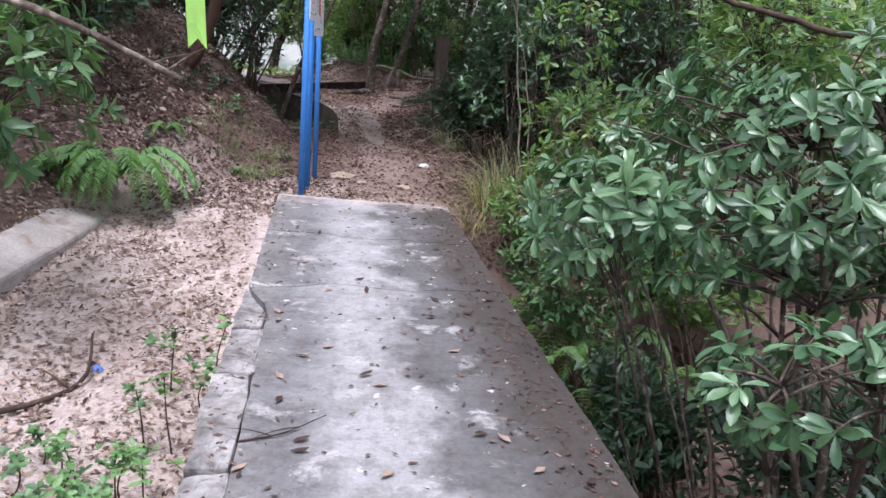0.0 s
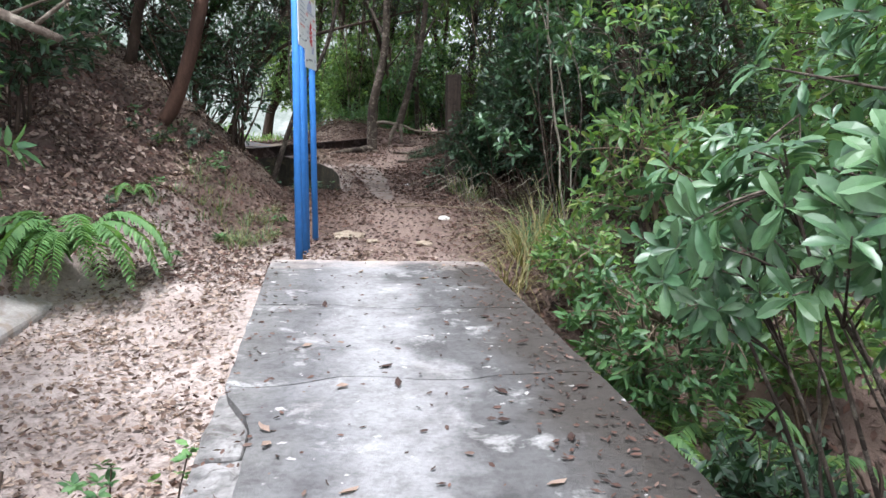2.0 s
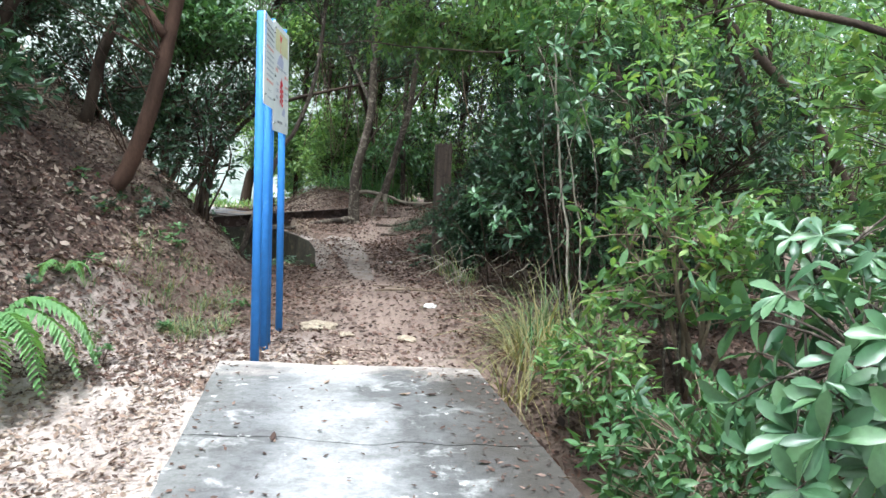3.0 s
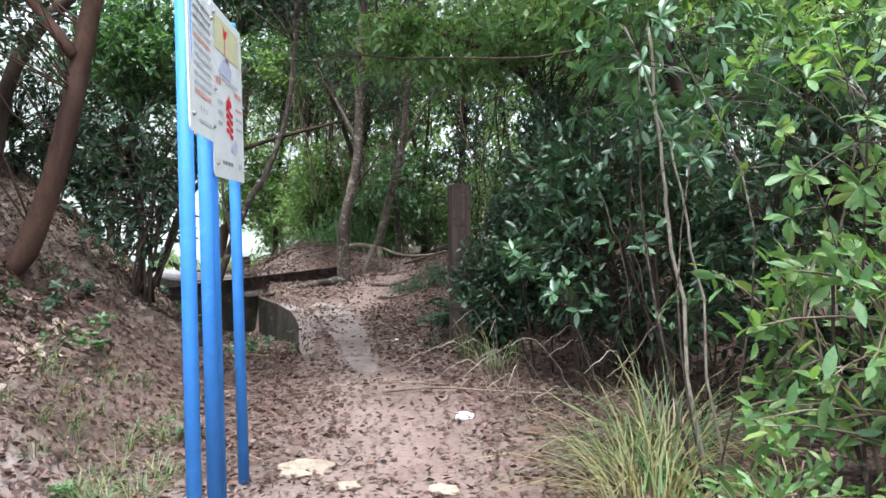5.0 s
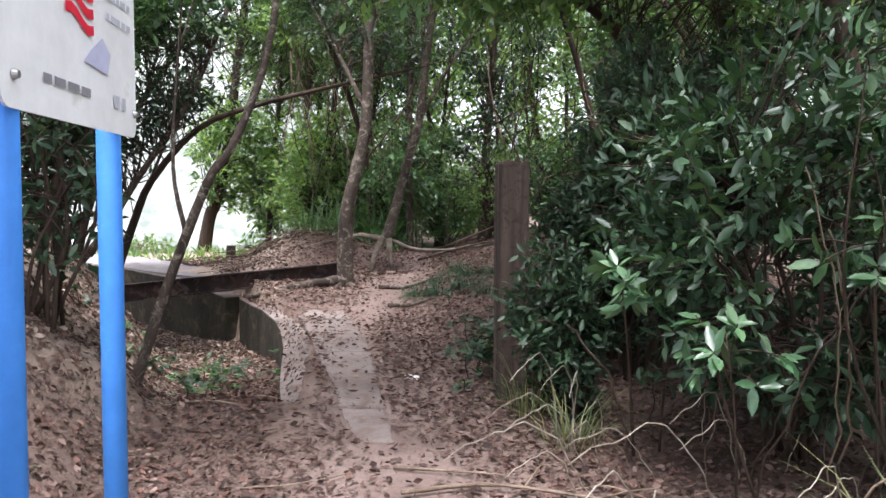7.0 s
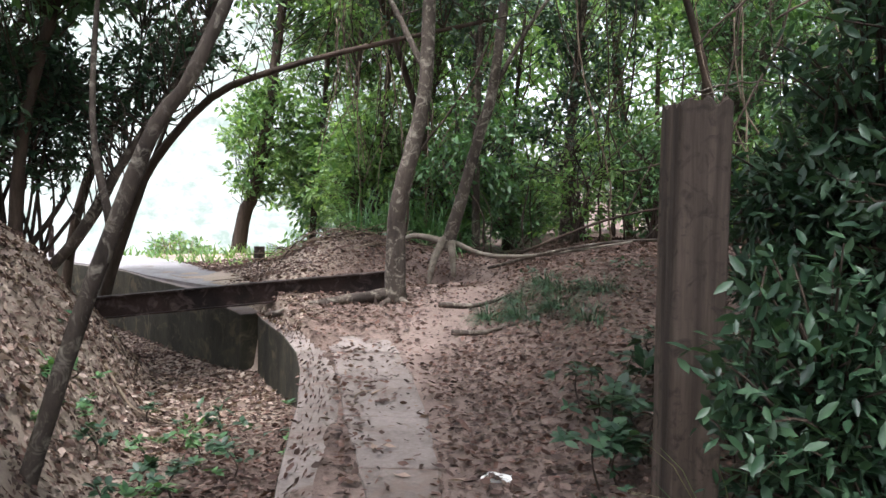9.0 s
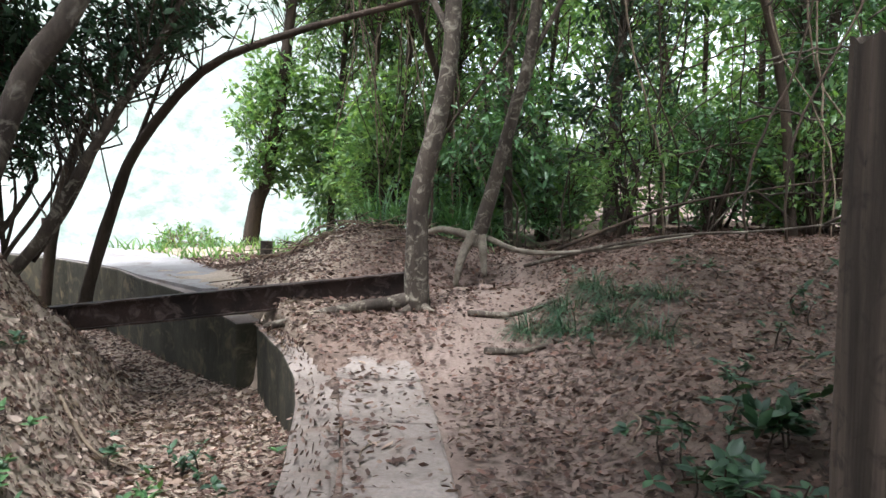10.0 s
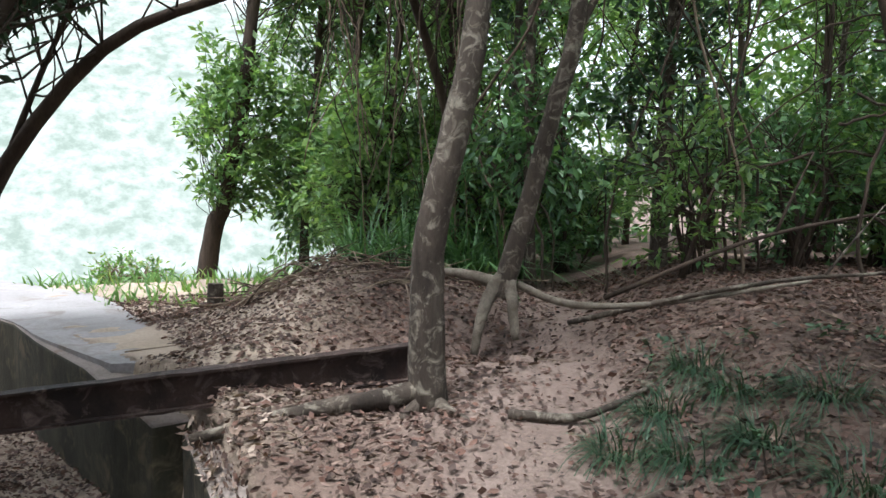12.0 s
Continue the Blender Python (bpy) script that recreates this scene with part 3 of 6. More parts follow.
def rosettes(tips, ways, per, rng, size):
    """Whorls of leaves round the shoot ends."""
    n = len(tips)
    ways = unit(ways)
    side = unit(np.cross(ways, rng.normal(size=(n, 3))))
    other = np.cross(ways, side)
    count = rng.randint(max(3, per - 2), per + 3, n)
    who = np.repeat(np.arange(n), count)
    ang = rng.uniform(0, 6.28, len(who))
    lift = rng.uniform(0.05, 0.75, len(who))
    rad = np.cos(ang)[:, None] * side[who] + np.sin(ang)[:, None] * other[who]
    fwd = unit(rad + lift[:, None] * ways[who] + np.array((0, 0, -0.22)))
    up = unit(ways[who] + np.array((0, 0, 0.5)) + 0.25 * rng.normal(size=(len(who), 3)))
    places = tips[who] - ways[who] * rng.uniform(0, 0.35, len(who))[:, None] * size
    s = size * rng.uniform(0.6, 1.15, len(who))
    return places, frames_from(fwd, up), s


def sprays(tips, ways, per, rng, size, reach):
    """Leaves set along short drooping twigs."""
    n = len(tips)
    ways = unit(ways)
    who = np.repeat(np.arange(n), per)
    along = rng.uniform(-1.0, 0.15, len(who))
    places = tips[who] + ways[who] * (along * reach)[:, None] + rng.normal(size=(len(who), 3)) * reach * 0.16
    fwd = unit(ways[who] * 0.7 + rng.normal(size=(len(who), 3)) * 0.75 + np.array((0, 0, -0.25)))
    up = unit(np.array((0, 0, 1.0)) + 0.6 * rng.normal(size=(len(who), 3)))
    return places, frames_from(fwd, up), size * rng.uniform(0.55, 1.25, len(who))


def tips_in(centre, radii, n, rng, shell=0.45, gaps=0.0):
    """Shoot ends in a lumpy, gappy crown."""
    c, r = np.array(centre, float), np.array(radii, float)
    out = []
    while len(out) < n:
        d = rng.normal(size=3)
        d /= np.linalg.norm(d)
        lump = 0.78 + 0.32 * noise.noise(Vector(d * 2.3) + Vector(c))
        p = d * rng.uniform(shell, 1.0) ** 0.6 * lump
        if gaps and noise.noise(Vector((c + p * r) * 1.7)) < gaps - 0.5:
            continue
        out.append(c + p * r)
    return np.array(out)


def plant(name, label, category, base, centre, radii, n, leaf, mat, bark, seed, per=9, kind="spray", stems=5, shape=SMALL_LEAF, stem_radius=0.025, reach=0.16, gaps=0.0, group="", twig_every=1, single=None):
    """A shrub: stems from its base, twigs to the shoot ends, and leaves on those."""
    rng = np.random.RandomState(seed)
    bx, by = base
    b = np.array((bx, by, float(ground(bx, by)) - 0.05))
    centre = np.array(centre, float)
    tips = tips_in(centre, radii, n, rng, gaps=gaps)
    tips = tips[tips[:, 2] > ground(tips[:, 0], tips[:, 1]) + 0.08]
    top = thing(name, b, label, category, group)
    pieces, spine = [], []
    for k in range(stems):
        goal = tips_in(centre, np.array(radii) * 0.62, 1, rng, 0.2)[0]
        start = b + np.array((rng.uniform(-0.12, 0.12), rng.uniform(-0.12, 0.12), 0))
        mid = start * 0.55 + goal * 0.45 + rng.normal(size=3) * 0.12 + np.array((0, 0, 0.2))
        pts = curve_points([start, mid, goal], 9)
        r = stem_radius * rng.uniform(0.6, 1.15)
        pieces.append(tube(pts, np.linspace(r, r * 0.3, 9), 6))
        spine.append(pts[3:])
    spine = np.vstack(spine)
    ways = []
    for i, t in enumerate(tips):
        d = np.linalg.norm(spine - t, axis=1) + 0.6 * np.clip(spine[:, 2] - t[2], 0, 5) + rng.uniform(0, 0.5, len(spine))
        s = spine[int(np.argmin(d))]
        w = t - s
        ways.append(w)
        if i % twig_every == 0:
            mid = s + w * 0.5 + np.array((0, 0, 0.06 * np.linalg.norm(w)))
            pts = curve_points([s, mid, t], 4)
            pieces.append(tube(pts, np.linspace(stem_radius * 0.28, 0.003, 4), 4))
    ways = unit(np.array(ways)) + np.array((0, 0, 0.15))
    verts, faces = joined(pieces)
    st = obj("branchwork", [np.array(v) - b for v in verts], faces, bark, top, smooth=True)
    if kind == "rosette":
        pl, fr, sz = rosettes(tips, ways, per, rng, leaf)
    else:
        pl, fr, sz = sprays(tips, ways, per, rng, leaf, reach)
    ok = pl[:, 2] > ground(pl[:, 0], pl[:, 1]) + 0.01
    if single:
        me = bpy.data.meshes.new("leaf")
        me.from_pydata(shape[0], [], shape[1])
        me.materials.append(single)
        for p, m, s in list(zip(pl, fr, sz))[:300]:
            one = new("leaf", me)
            one.parent = top
            one.matrix_basis = Matrix.LocRotScale(Vector(p - b), Matrix([list(r) for r in m]).to_quaternion(), (s, s, s))
        ok[:300] = False
    quads_mesh("foliage", *shape, pl[ok] - b, fr[ok], sz[ok], mat, top)
    return top


def tree(name, label, line, r0, r1, bark, seed, crowns=(), leaf=0.09, mat=LEAF_DARK, per=16, limbs=(), roots=(), shape=TINY_LEAF, reach=0.3, sides=10, group="", patches=0.06, root_bark=None):
    """A tree: a trunk along a line, limbs, roots, and crowns given as (centre, radii, shoots)."""
    rng = np.random.RandomState(seed)
    base = np.array(line[0], float)
    top = thing(name, base, label, "tree", group)
    pts = curve_points(line, 22)
    radii = np.interp(np.linspace(0, 1, 22), [0, 0.06, 0.2, 1], [r0 * 1.35, r0 * 1.08, r0, r1])
    radii *= 1 + 0.06 * np.array([noise.noise((i * 0.9, seed, 0)) for i in range(22)])
    v, f = tube(pts, radii, sides, rng, patches)
    obj("trunk", np.array(v) - base, f, bark, top, smooth=True)
    spine = [pts[5:]]
    for lim in limbs:
        lp = curve_points(lim[0], 12)
        v, f = tube(lp, np.linspace(lim[1], lim[1] * 0.35, 12), 7, rng, 0.05)
        obj("limb", np.array(v) - base, f, bark, top, smooth=True)
        spine.append(lp[4:])
    for root in roots:
        rp = curve_points(root[0], 12)
        v, f = tube(rp, np.linspace(root[1], root[1] * 0.4, 12), 7, rng, 0.1)
        obj("root", np.array(v) - base, f, root_bark or bark, top, smooth=True)
    spine = np.vstack(spine)
    if crowns:
        tips = np.vstack([tips_in(c, r, n, rng, 0.25, gaps=0.3) for c, r, n in crowns])
        pieces, ways = [], []
        for i, t in enumerate(tips):
            d = np.linalg.norm((spine - t) * np.array((1, 1, 0.6)), axis=1) + 0.9 * np.clip(spine[:, 2] - t[2] + 0.3, 0, 9) + rng.uniform(0, 0.9, len(spine))
            s = spine[int(np.argmin(d))]
            w = t - s
            ways.append(w + np.array((0, 0, -0.2)) * np.linalg.norm(w))
            if i % 2 == 0:
                q = curve_points([s, s + w * 0.4 + np.array((0, 0, 0.12)) + rng.normal(size=3) * 0.15, t], 6)
                pieces.append(tube(q, np.linspace(min(0.009, r1 * 0.4), 0.003, 6), 4))
        verts, faces = joined(pieces)
        obj("branchwork", np.array(verts) - base, faces, bark, top, smooth=True)
        pl, fr, sz = sprays(tips, np.array(ways), per, rng, leaf, reach)
        quads_mesh("crown", *shape, pl - base, fr, sz, mat, top)
    return top


def gz(x, y):
    return float(ground(x, y))


def tuft(name, label, x, y, n, height, width, mat, seed, spread=0.10, group="", lean=0.8):
    """A clump of arching blades."""
    rng = np.random.RandomState(seed)
    b = np.array((x, y, gz(x, y) - 0.02))
    top = thing(name, b, label, "grass", group)
    a = rng.uniform(0, 6.28, n)
    r = spread * np.sqrt(rng.uniform(0, 1, n))
    a = a + rng.normal(size=n) * 0.5
    places = np.stack([r * np.cos(a), r * np.sin(a), 0 * a], 1)
    a = a + rng.normal(size=n) * 0.6
    out = np.stack([np.cos(a), np.sin(a), 0 * a], 1)
    tilt = rng.uniform(0.1, lean, n)
    fwd = unit(out * tilt[:, None] + np.array((0, 0, 1.0)))
    h = height * rng.uniform(0.5, 1.15, n)
    sizes = np.stack([width * rng.uniform(0.7, 1.2, n), h, h * (0.5 + 1.6 * tilt)], 1)
    quads_mesh("foliage", *BLADE, places, frames_from(fwd, np.array((0, 0, 0.25)) - out), sizes, mat, top)
    return top


def fern(x, y, z, n, length, seed, label, arc=(0, 360), mat=LEAF_FERN, group="ferns on the bank"):
    """A fern: fronds that rise from one crown, arch over and hang, each with two rows of pinnae."""
    rng = np.random.RandomState(seed)
    b = np.array((x, y, z))
    top = thing("fern", b, label, "fern", group)
    for k in range(n):
        a = radians(arc[0] + (arc[1] - arc[0]) * (k + rng.uniform(0.15, 0.85)) / n)
        L = length * rng.uniform(0.75, 1.1)
        out = np.array((math.cos(a), math.sin(a), 0))
        rise = rng.uniform(0.24, 0.44)
        pts = curve_points([(0, 0, 0), out * L * 0.34 + np.array((0, 0, L * rise)), out * L * 0.66 + np.array((0, 0, L * (rise - 0.12))), out * L * 0.82 + np.array((0, 0, L * (rise - 0.48)))], 32)
        v, f = tube(pts[::3], np.linspace(0.006, 0.002, 11), 4)
        frond = obj("frond", v, f, mat, top)
        tang = unit(np.gradient(pts, axis=0))
        cross = unit(np.cross(tang, (0, 0, 1.0)))
        i = np.repeat(np.arange(3, 32), 2)
        s = np.tile((-1.0, 1.0), 29)[:, None]
        w = L * 0.15 * np.sin(math.pi * np.clip(0.14 + i / 31 * 0.86, 0, 1)) ** 0.7 + 0.012
        fw = cross[i] * s + tang[i] * 0.45 + np.array((0, 0, -0.25)) + 0.09 * rng.normal(size=(len(i), 3))
        sizes = np.stack([0 * w + L * 0.062, w * rng.uniform(0.85, 1.1, len(i)), w], 1)
        quads_mesh("frond_blade", [(-0.25, 0, 0), (0.25, 0, 0), (0.28, 0.45, 0.03), (0, 1, -0.16), (-0.28, 0.45, 0.03)], [(0, 1, 2, 3, 4)], pts[i], frames_from(fw, np.tile((0, 0, 1.0), (len(i), 1))), sizes, mat, frond)
    return top


# ---- sign with two boards on blue posts ----
def board(name, y0, y1, x0, x1, z0, z1, parent, label):
    """An enamelled board facing the trail; returns a function that sets marks on its face (u across, v up)."""
    w, h = math.hypot(y1 - y0, x1 - x0), z1 - z0
    bm = bmesh.new()
    rad = 0.03
    ring = []
    for cx, cz, a0 in ((w - rad, h - rad, 0), (rad, h - rad, 90), (rad, rad, 180), (w - rad, rad, 270)):
        for k in range(5):
            a = radians(a0 + 22.5 * k)
            ring.append((cx + rad * math.cos(a), cz + rad * math.sin(a)))
    f = bm.faces.new([bm.verts.new((u, 0, v)) for u, v in ring])
    out = bmesh.ops.extrude_face_region(bm, geom=[f])
    bmesh.ops.translate(bm, verts=[v for v in out["geom"] if isinstance(v, bmesh.types.BMVert)], vec=(0, 0.006, 0))
    bmesh.ops.recalc_face_normals(bm, faces=bm.faces[:])
    ob = part(name, bm, WHITE_BOARD, parent, label)
    turn = math.degrees(math.atan2(y1 - y0, x1 - x0))
    ob.matrix_basis = pose(x0 - parent.location.x, y0 - parent.location.y, z0, 0, 0, turn)
    return ob, w, h


def mark(bd, name, polys, mat, lift=0.004):
    if name == "red_wave":
        polys = [[p[0] for p in polys] + [polys[-1][1]] + [polys[-1][2]] + [p[3] for p in polys[::-1]]]
    for poly in polys:
        bm = bmesh.new()
        bm.faces.new([bm.verts.new((u, -lift, v)) for u, v in poly])
        bmesh.ops.recalc_face_normals(bm, faces=bm.faces[:])
        for fc in bm.faces:
            if fc.normal.y > 0:
                fc.normal_flip()
        part(name, bm, mat, bd)


def bars(u0, u1, v, h, seed, words=4):
    rng = random.Random(seed)
    out, u = [], u0
    while u < u1 - 0.01:
        wl = min(u1 - u, rng.uniform(0.3, 1.5) * (u1 - u0) / words)
        out.append([(u, v), (u + wl, v), (u + wl, v + h), (u, v + h)])
        u += wl + h * 0.6
    return out


def post_pipe(x, y, z1, r, parent, tilt=0.0):
    base = Vector((x, y, gz(x, y) - 0.15)) - parent.location
    v, f = tube([base, base + Vector((tilt * 0.5, 0, (z1 - gz(x, y) + 0.15) / 2)), base + Vector((tilt, 0, z1 - gz(x, y) + 0.15))], [r, r, r], 20)
    p = obj("post", v, f, BLUE_PAINT, parent, "blue painted steel pipe", smooth=False)
    p.data.polygons.foreach_set("use_smooth", [len(q.vertices) == 4 for q in p.data.polygons])
    return p


def bolt(x, y, z, parent):
    v, f = tube([(x, y, z), (x + 0.006, y, z), (x + 0.009, y, z)], [0.011, 0.011, 0.006], 8)
    return obj("bolt", v, f, STEEL, parent)


sign = thing("warning_sign", (-1.53, 8.35, 0), "white notice board on two blue steel posts beside the trail", "sign", "notice boards")
post_pipe(-1.535, 8.17, 2.33, 0.031, sign, 0.025)
post_pipe(-1.56, 8.58, 2.33, 0.032, sign, 0.01)
bd, w, h = board("board", 8.11, 8.63, -1.478, -1.517, 1.715, 2.33, sign, "white enamel board with lines of faded print")
for k in range(11):
    v = h - 0.07 - k * 0.038
    if k in (4, 10):
        mark(bd, "print", bars(0.10, w - 0.08, v, 0.016, 60 + k, 5), PALE_RED_INK)
    else:
        mark(bd, "print", bars(0.10, w - 0.06, v, 0.013, 60 + k, 6), GREY_INK if k < 3 else PALE_INK)
mark(bd, "print", [[(0.2 + 0.06 * i, 0.10), (0.212 + 0.06 * i, 0.10), (0.212 + 0.06 * i, 0.122), (0.2 + 0.06 * i, 0.122)] for i in range(3)], GREY_INK)
mark(bd, "print", bars(0.16, w - 0.08, 0.055, 0.012, 90, 5), PALE_INK)
for u, v in ((0.05, 0.07), (w - 0.03, 0.07), (0.05, h - 0.06), (w - 0.03, h - 0.06)):
    bm = bmesh.new()
    bmesh.ops.create_cone(bm, cap_ends=True, segments=10, radius1=0.011, radius2=0.007, depth=0.01, matrix=pose(u, -0.007, v, 90))
    part("bolt", bm, STEEL, bd)

sign = thing("beach_sign", (-1.56, 9.0, 0), "white pictogram board with red marks on two blue posts", "sign", "notice boards")
post_pipe(-1.565, 8.70, 2.38, 0.03, sign, 0.01)
post_pipe(-1.572, 9.22, 2.40, 0.029, sign, 0.0)
bd, w, h = board("board", 8.63, 9.335, -1.522, -1.545, 1.565, 2.37, sign, "white enamel board with red hazard pictograms")
for k in range(4):
    v0 = 0.225 + 0.036 * k
    pts = [(0.27 + 0.03 * i, v0 + 0.010 * math.sin(i * 1.25) - 0.004 * i) for i in range(6)]
    mark(bd, "red_wave", [[(a, b), (c, d), (c, d + 0.022), (a, b + 0.022)] for (a, b), (c, d) in zip(pts, pts[1:])], RED_INK)
mark(bd, "red_figure", [[(0.29, 0.355), (0.37, 0.352), (0.40, 0.37), (0.385, 0.40), (0.37, 0.38), (0.355, 0.425), (0.34, 0.385), (0.32, 0.42), (0.305, 0.38), (0.28, 0.39)]], RED_INK)
for k in range(3):
    mark(bd, "print", bars(0.09, 0.2, 0.345 - k * 0.05, 0.022, 31 + k, 3), PALE_INK)
    mark(bd, "print", bars(0.50, 0.66, 0.36 - k * 0.05, 0.016, 41 + k, 3), PALE_RED_INK if k == 0 else PALE_INK)
mark(bd, "print", bars(0.07, 0.18, 0.44, 0.03, 51, 2), PALE_RED_INK)
mark(bd, "print", bars(0.48, 0.64, 0.43, 0.025, 52, 3), PALE_RED_INK)
mark(bd, "figure", [[(0.36, 0.14), (0.50, 0.13), (0.52, 0.18), (0.47, 0.21), (0.40, 0.17)]], LILAC_INK)
mark(bd, "figure", [[(0.12, 0.50), (0.40, 0.49), (0.42, 0.55), (0.30, 0.60), (0.2, 0.56)]], LILAC_INK)
mark(bd, "panel", [[(0.06, 0.60), (0.62, 0.60), (0.62, 0.76), (0.06, 0.76)]], YELLOW_INK, 0.0025)
mark(bd, "red_figure", [[(0.26, 0.68), (0.30, 0.68), (0.34, 0.73), (0.28, 0.72), (0.24, 0.74)], [(0.27, 0.60), (0.29, 0.60), (0.285, 0.67), (0.275, 0.67)], [(0.28, 0.57), (0.37, 0.57), (0.35, 0.59), (0.3, 0.592)]], RED_INK)
mark(bd, "print", bars(0.12, 0.56, 0.47, 0.018, 71, 6), PALE_INK)
mark(bd, "print", bars(0.16, 0.40, 0.065, 0.018, 73, 4), GREY_INK)
mark(bd, "print", bars(0.54, 0.62, 0.06, 0.03, 74, 3), PALE_INK)
for u, v in ((0.045, 0.06), (w - 0.02, 0.06), (0.045, h - 0.05), (w - 0.02, h - 0.05), (0.045, h / 2), (w - 0.02, h / 2)):
    bm = bmesh.new()
    bmesh.ops.create_cone(bm, cap_ends=True, segments=10, radius1=0.011, radius2=0.007, depth=0.01, matrix=pose(u, -0.007, v, 90))
    part("bolt", bm, STEEL, bd)


# ---- timber post ----
def timber_post():
    x, y, w = -0.245, 12.38, 0.188
    z0, z1 = gz(x, y) - 0.2, 1.68
    bm = bmesh.new()
    bmesh.ops.create_cube(bm, size=1, matrix=Matrix.Diagonal((w, w, z1 - z0, 1)))
    bmesh.ops.subdivide_edges(bm, edges=[e for e in bm.edges if abs(e.verts[0].co.z - e.verts[1].co.z) > 0.1], cuts=10)
    bmesh.ops.subdivide_edges(bm, edges=[e for e in bm.edges if abs(e.verts[0].co.z - e.verts[1].co.z) < 0.01 and e.calc_length() > 0.1], cuts=15, use_grid_fill=True)
    h = (z1 - z0) / 2
    for v in bm.verts:
        c = v.co.copy()
        n = noise.noise((c.x * 34, c.y * 34, c.z * 0.7))
        side = 1 - 0.30 * max(0, n - 0.28) - 0.02 * noise.noise((c.x * 9, c.y * 9, c.z * 2.2))
        v.co.x *= side
        v.co.y *= side
        if c.z > h - 0.01:
            v.co.z += 0.045 * noise.noise((c.x * 30, c.y * 30, 3)) - 0.02
        corner = abs(c.x) > w * 0.49 and abs(c.y) > w * 0.49
        if corner:
            v.co.x *= 0.95
            v.co.y *= 0.95
    top = thing("timber_post", (x, y, z0), "thick weathered grey timber post with a split top", "post")
    bm.transform(Matrix.Translation((0, 0, h)))
    ob = part("shaft", bm, POST_WOOD, top)
    top.rotation_euler = (0, radians(0.5), radians(9))


timber_post()


# ---- rusted steel beam across the drain ----
def steel_beam():
    a, b = Vector((-1.80, 17.12, 0.68)), Vector((-5.0, 16.32, 0.40))
    d = b - a
    length = d.length
    h, fw, tf, tw = 0.2, 0.11, 0.014, 0.012
    outline = [(-fw / 2, 0), (fw / 2, 0), (fw / 2, -tf), (tw / 2, -tf - 0.004), (tw / 2, -h + tf), (fw / 2, -h + tf), (fw / 2, -h), (-fw / 2, -h), (-fw / 2, -h + tf), (-tw / 2, -h + tf), (-tw / 2, -tf - 0.004), (-fw / 2, -tf)]
    n = 40
    verts, faces = [], []
    for i in range(n + 1):
        for u, v in outline:
            e = 0.006 * noise.noise((i * 1.7, u * 30, v * 9))
            verts.append((u + e * 0.6, i / n * length, v + e))
    k = len(outline)
    for i in range(n):
        for j in range(k):
            p, q = i * k + j, i * k + (j + 1) % k
            faces.append((p, q, q + k, p + k))
    faces += [tuple(range(k))[::-1], tuple(n * k + j for j in range(k))]
    beam = obj("steel_beam", verts, faces, RUST)
    turn = d.to_track_quat("Y", "Z").to_matrix().to_4x4()
    beam.matrix_world = Matrix.Translation(a) @ turn
    tagged(beam, "long dark rusted steel I-beam lying across the drain", "beam")


steel_beam()
# ---- trees that stand by the trail ----
tree("leaning_tree", "grey-brown tree with lichen patches leaning beside the beam", [(-1.76, 16.75, 0.36), (-1.76, 16.75, 0.9), (-1.74, 16.75, 1.3), (-1.62, 16.75, 1.8), (-1.50, 16.8, 2.45), (-1.45, 17.0, 4.0), (-1.2, 17.3, 6.0)], 0.088, 0.05, BARK, 101,
     crowns=[((-1.2, 17.2, 5.2), (2.2, 1.8, 1.3), 130), ((-1.9, 17.6, 3.9), (1.4, 1.3, 0.7), 60)],
     limbs=[([(-1.5, 16.8, 2.5), (-1.9, 17.2, 3.3), (-2.4, 17.8, 4.2)], 0.035), ([(-1.46, 17.0, 3.6), (-0.9, 17.2, 4.5), (-0.2, 17.4, 5.2)], 0.035)],
     roots=[([(-1.76, 16.75, 0.50), (-2.0, 16.66, 0.47), (-2.35, 16.60, 0.42), (-2.9, 16.5, 0.30)], 0.07), ([(-1.74, 16.72, 0.46), (-1.62, 16.62, 0.40), (-1.45, 16.5, 0.36)], 0.05), ([(-1.78, 16.72, 0.46), (-1.86, 16.6, 0.38), (-1.9, 16.45, 0.30)], 0.05)])
tree("stilt_root_tree", "pale-barked tree standing on bare stilt roots", [(-1.36, 18.1, 0.82), (-1.31, 18.1, 1.0), (-1.17, 18.1, 1.48), (-1.0, 18.1, 2.12), (-0.87, 18.1, 2.6), (-0.7, 18.2, 4.0), (-0.3, 18.4, 6.0)], 0.07, 0.045, BARK, 102,
     crowns=[((-0.4, 18.6, 5.0), (2.0, 1.8, 1.3), 110)],
     limbs=[([(-0.9, 18.1, 2.5), (-0.4, 18.3, 3.4), (0.3, 18.6, 4.3)], 0.03)],
     roots=[([(-1.35, 18.1, 0.95), (-1.44, 18.06, 0.82), (-1.50, 18.0, 0.66), (-1.54, 17.95, 0.45)], 0.062), ([(-1.32, 18.1, 0.95), (-1.29, 18.02, 0.8), (-1.27, 17.95, 0.55)], 0.06),
            ([(-1.38, 18.12, 0.90), (-1.55, 18.2, 0.95), (-1.75, 18.3, 0.96), (-2.0, 18.4, 0.85)], 0.05), ([(-1.25, 18.1, 0.9), (-0.9, 18.0, 0.78), (-0.3, 17.95, 0.80), (0.6, 17.9, 0.95)], 0.03)], root_bark=ROOT_BARK)
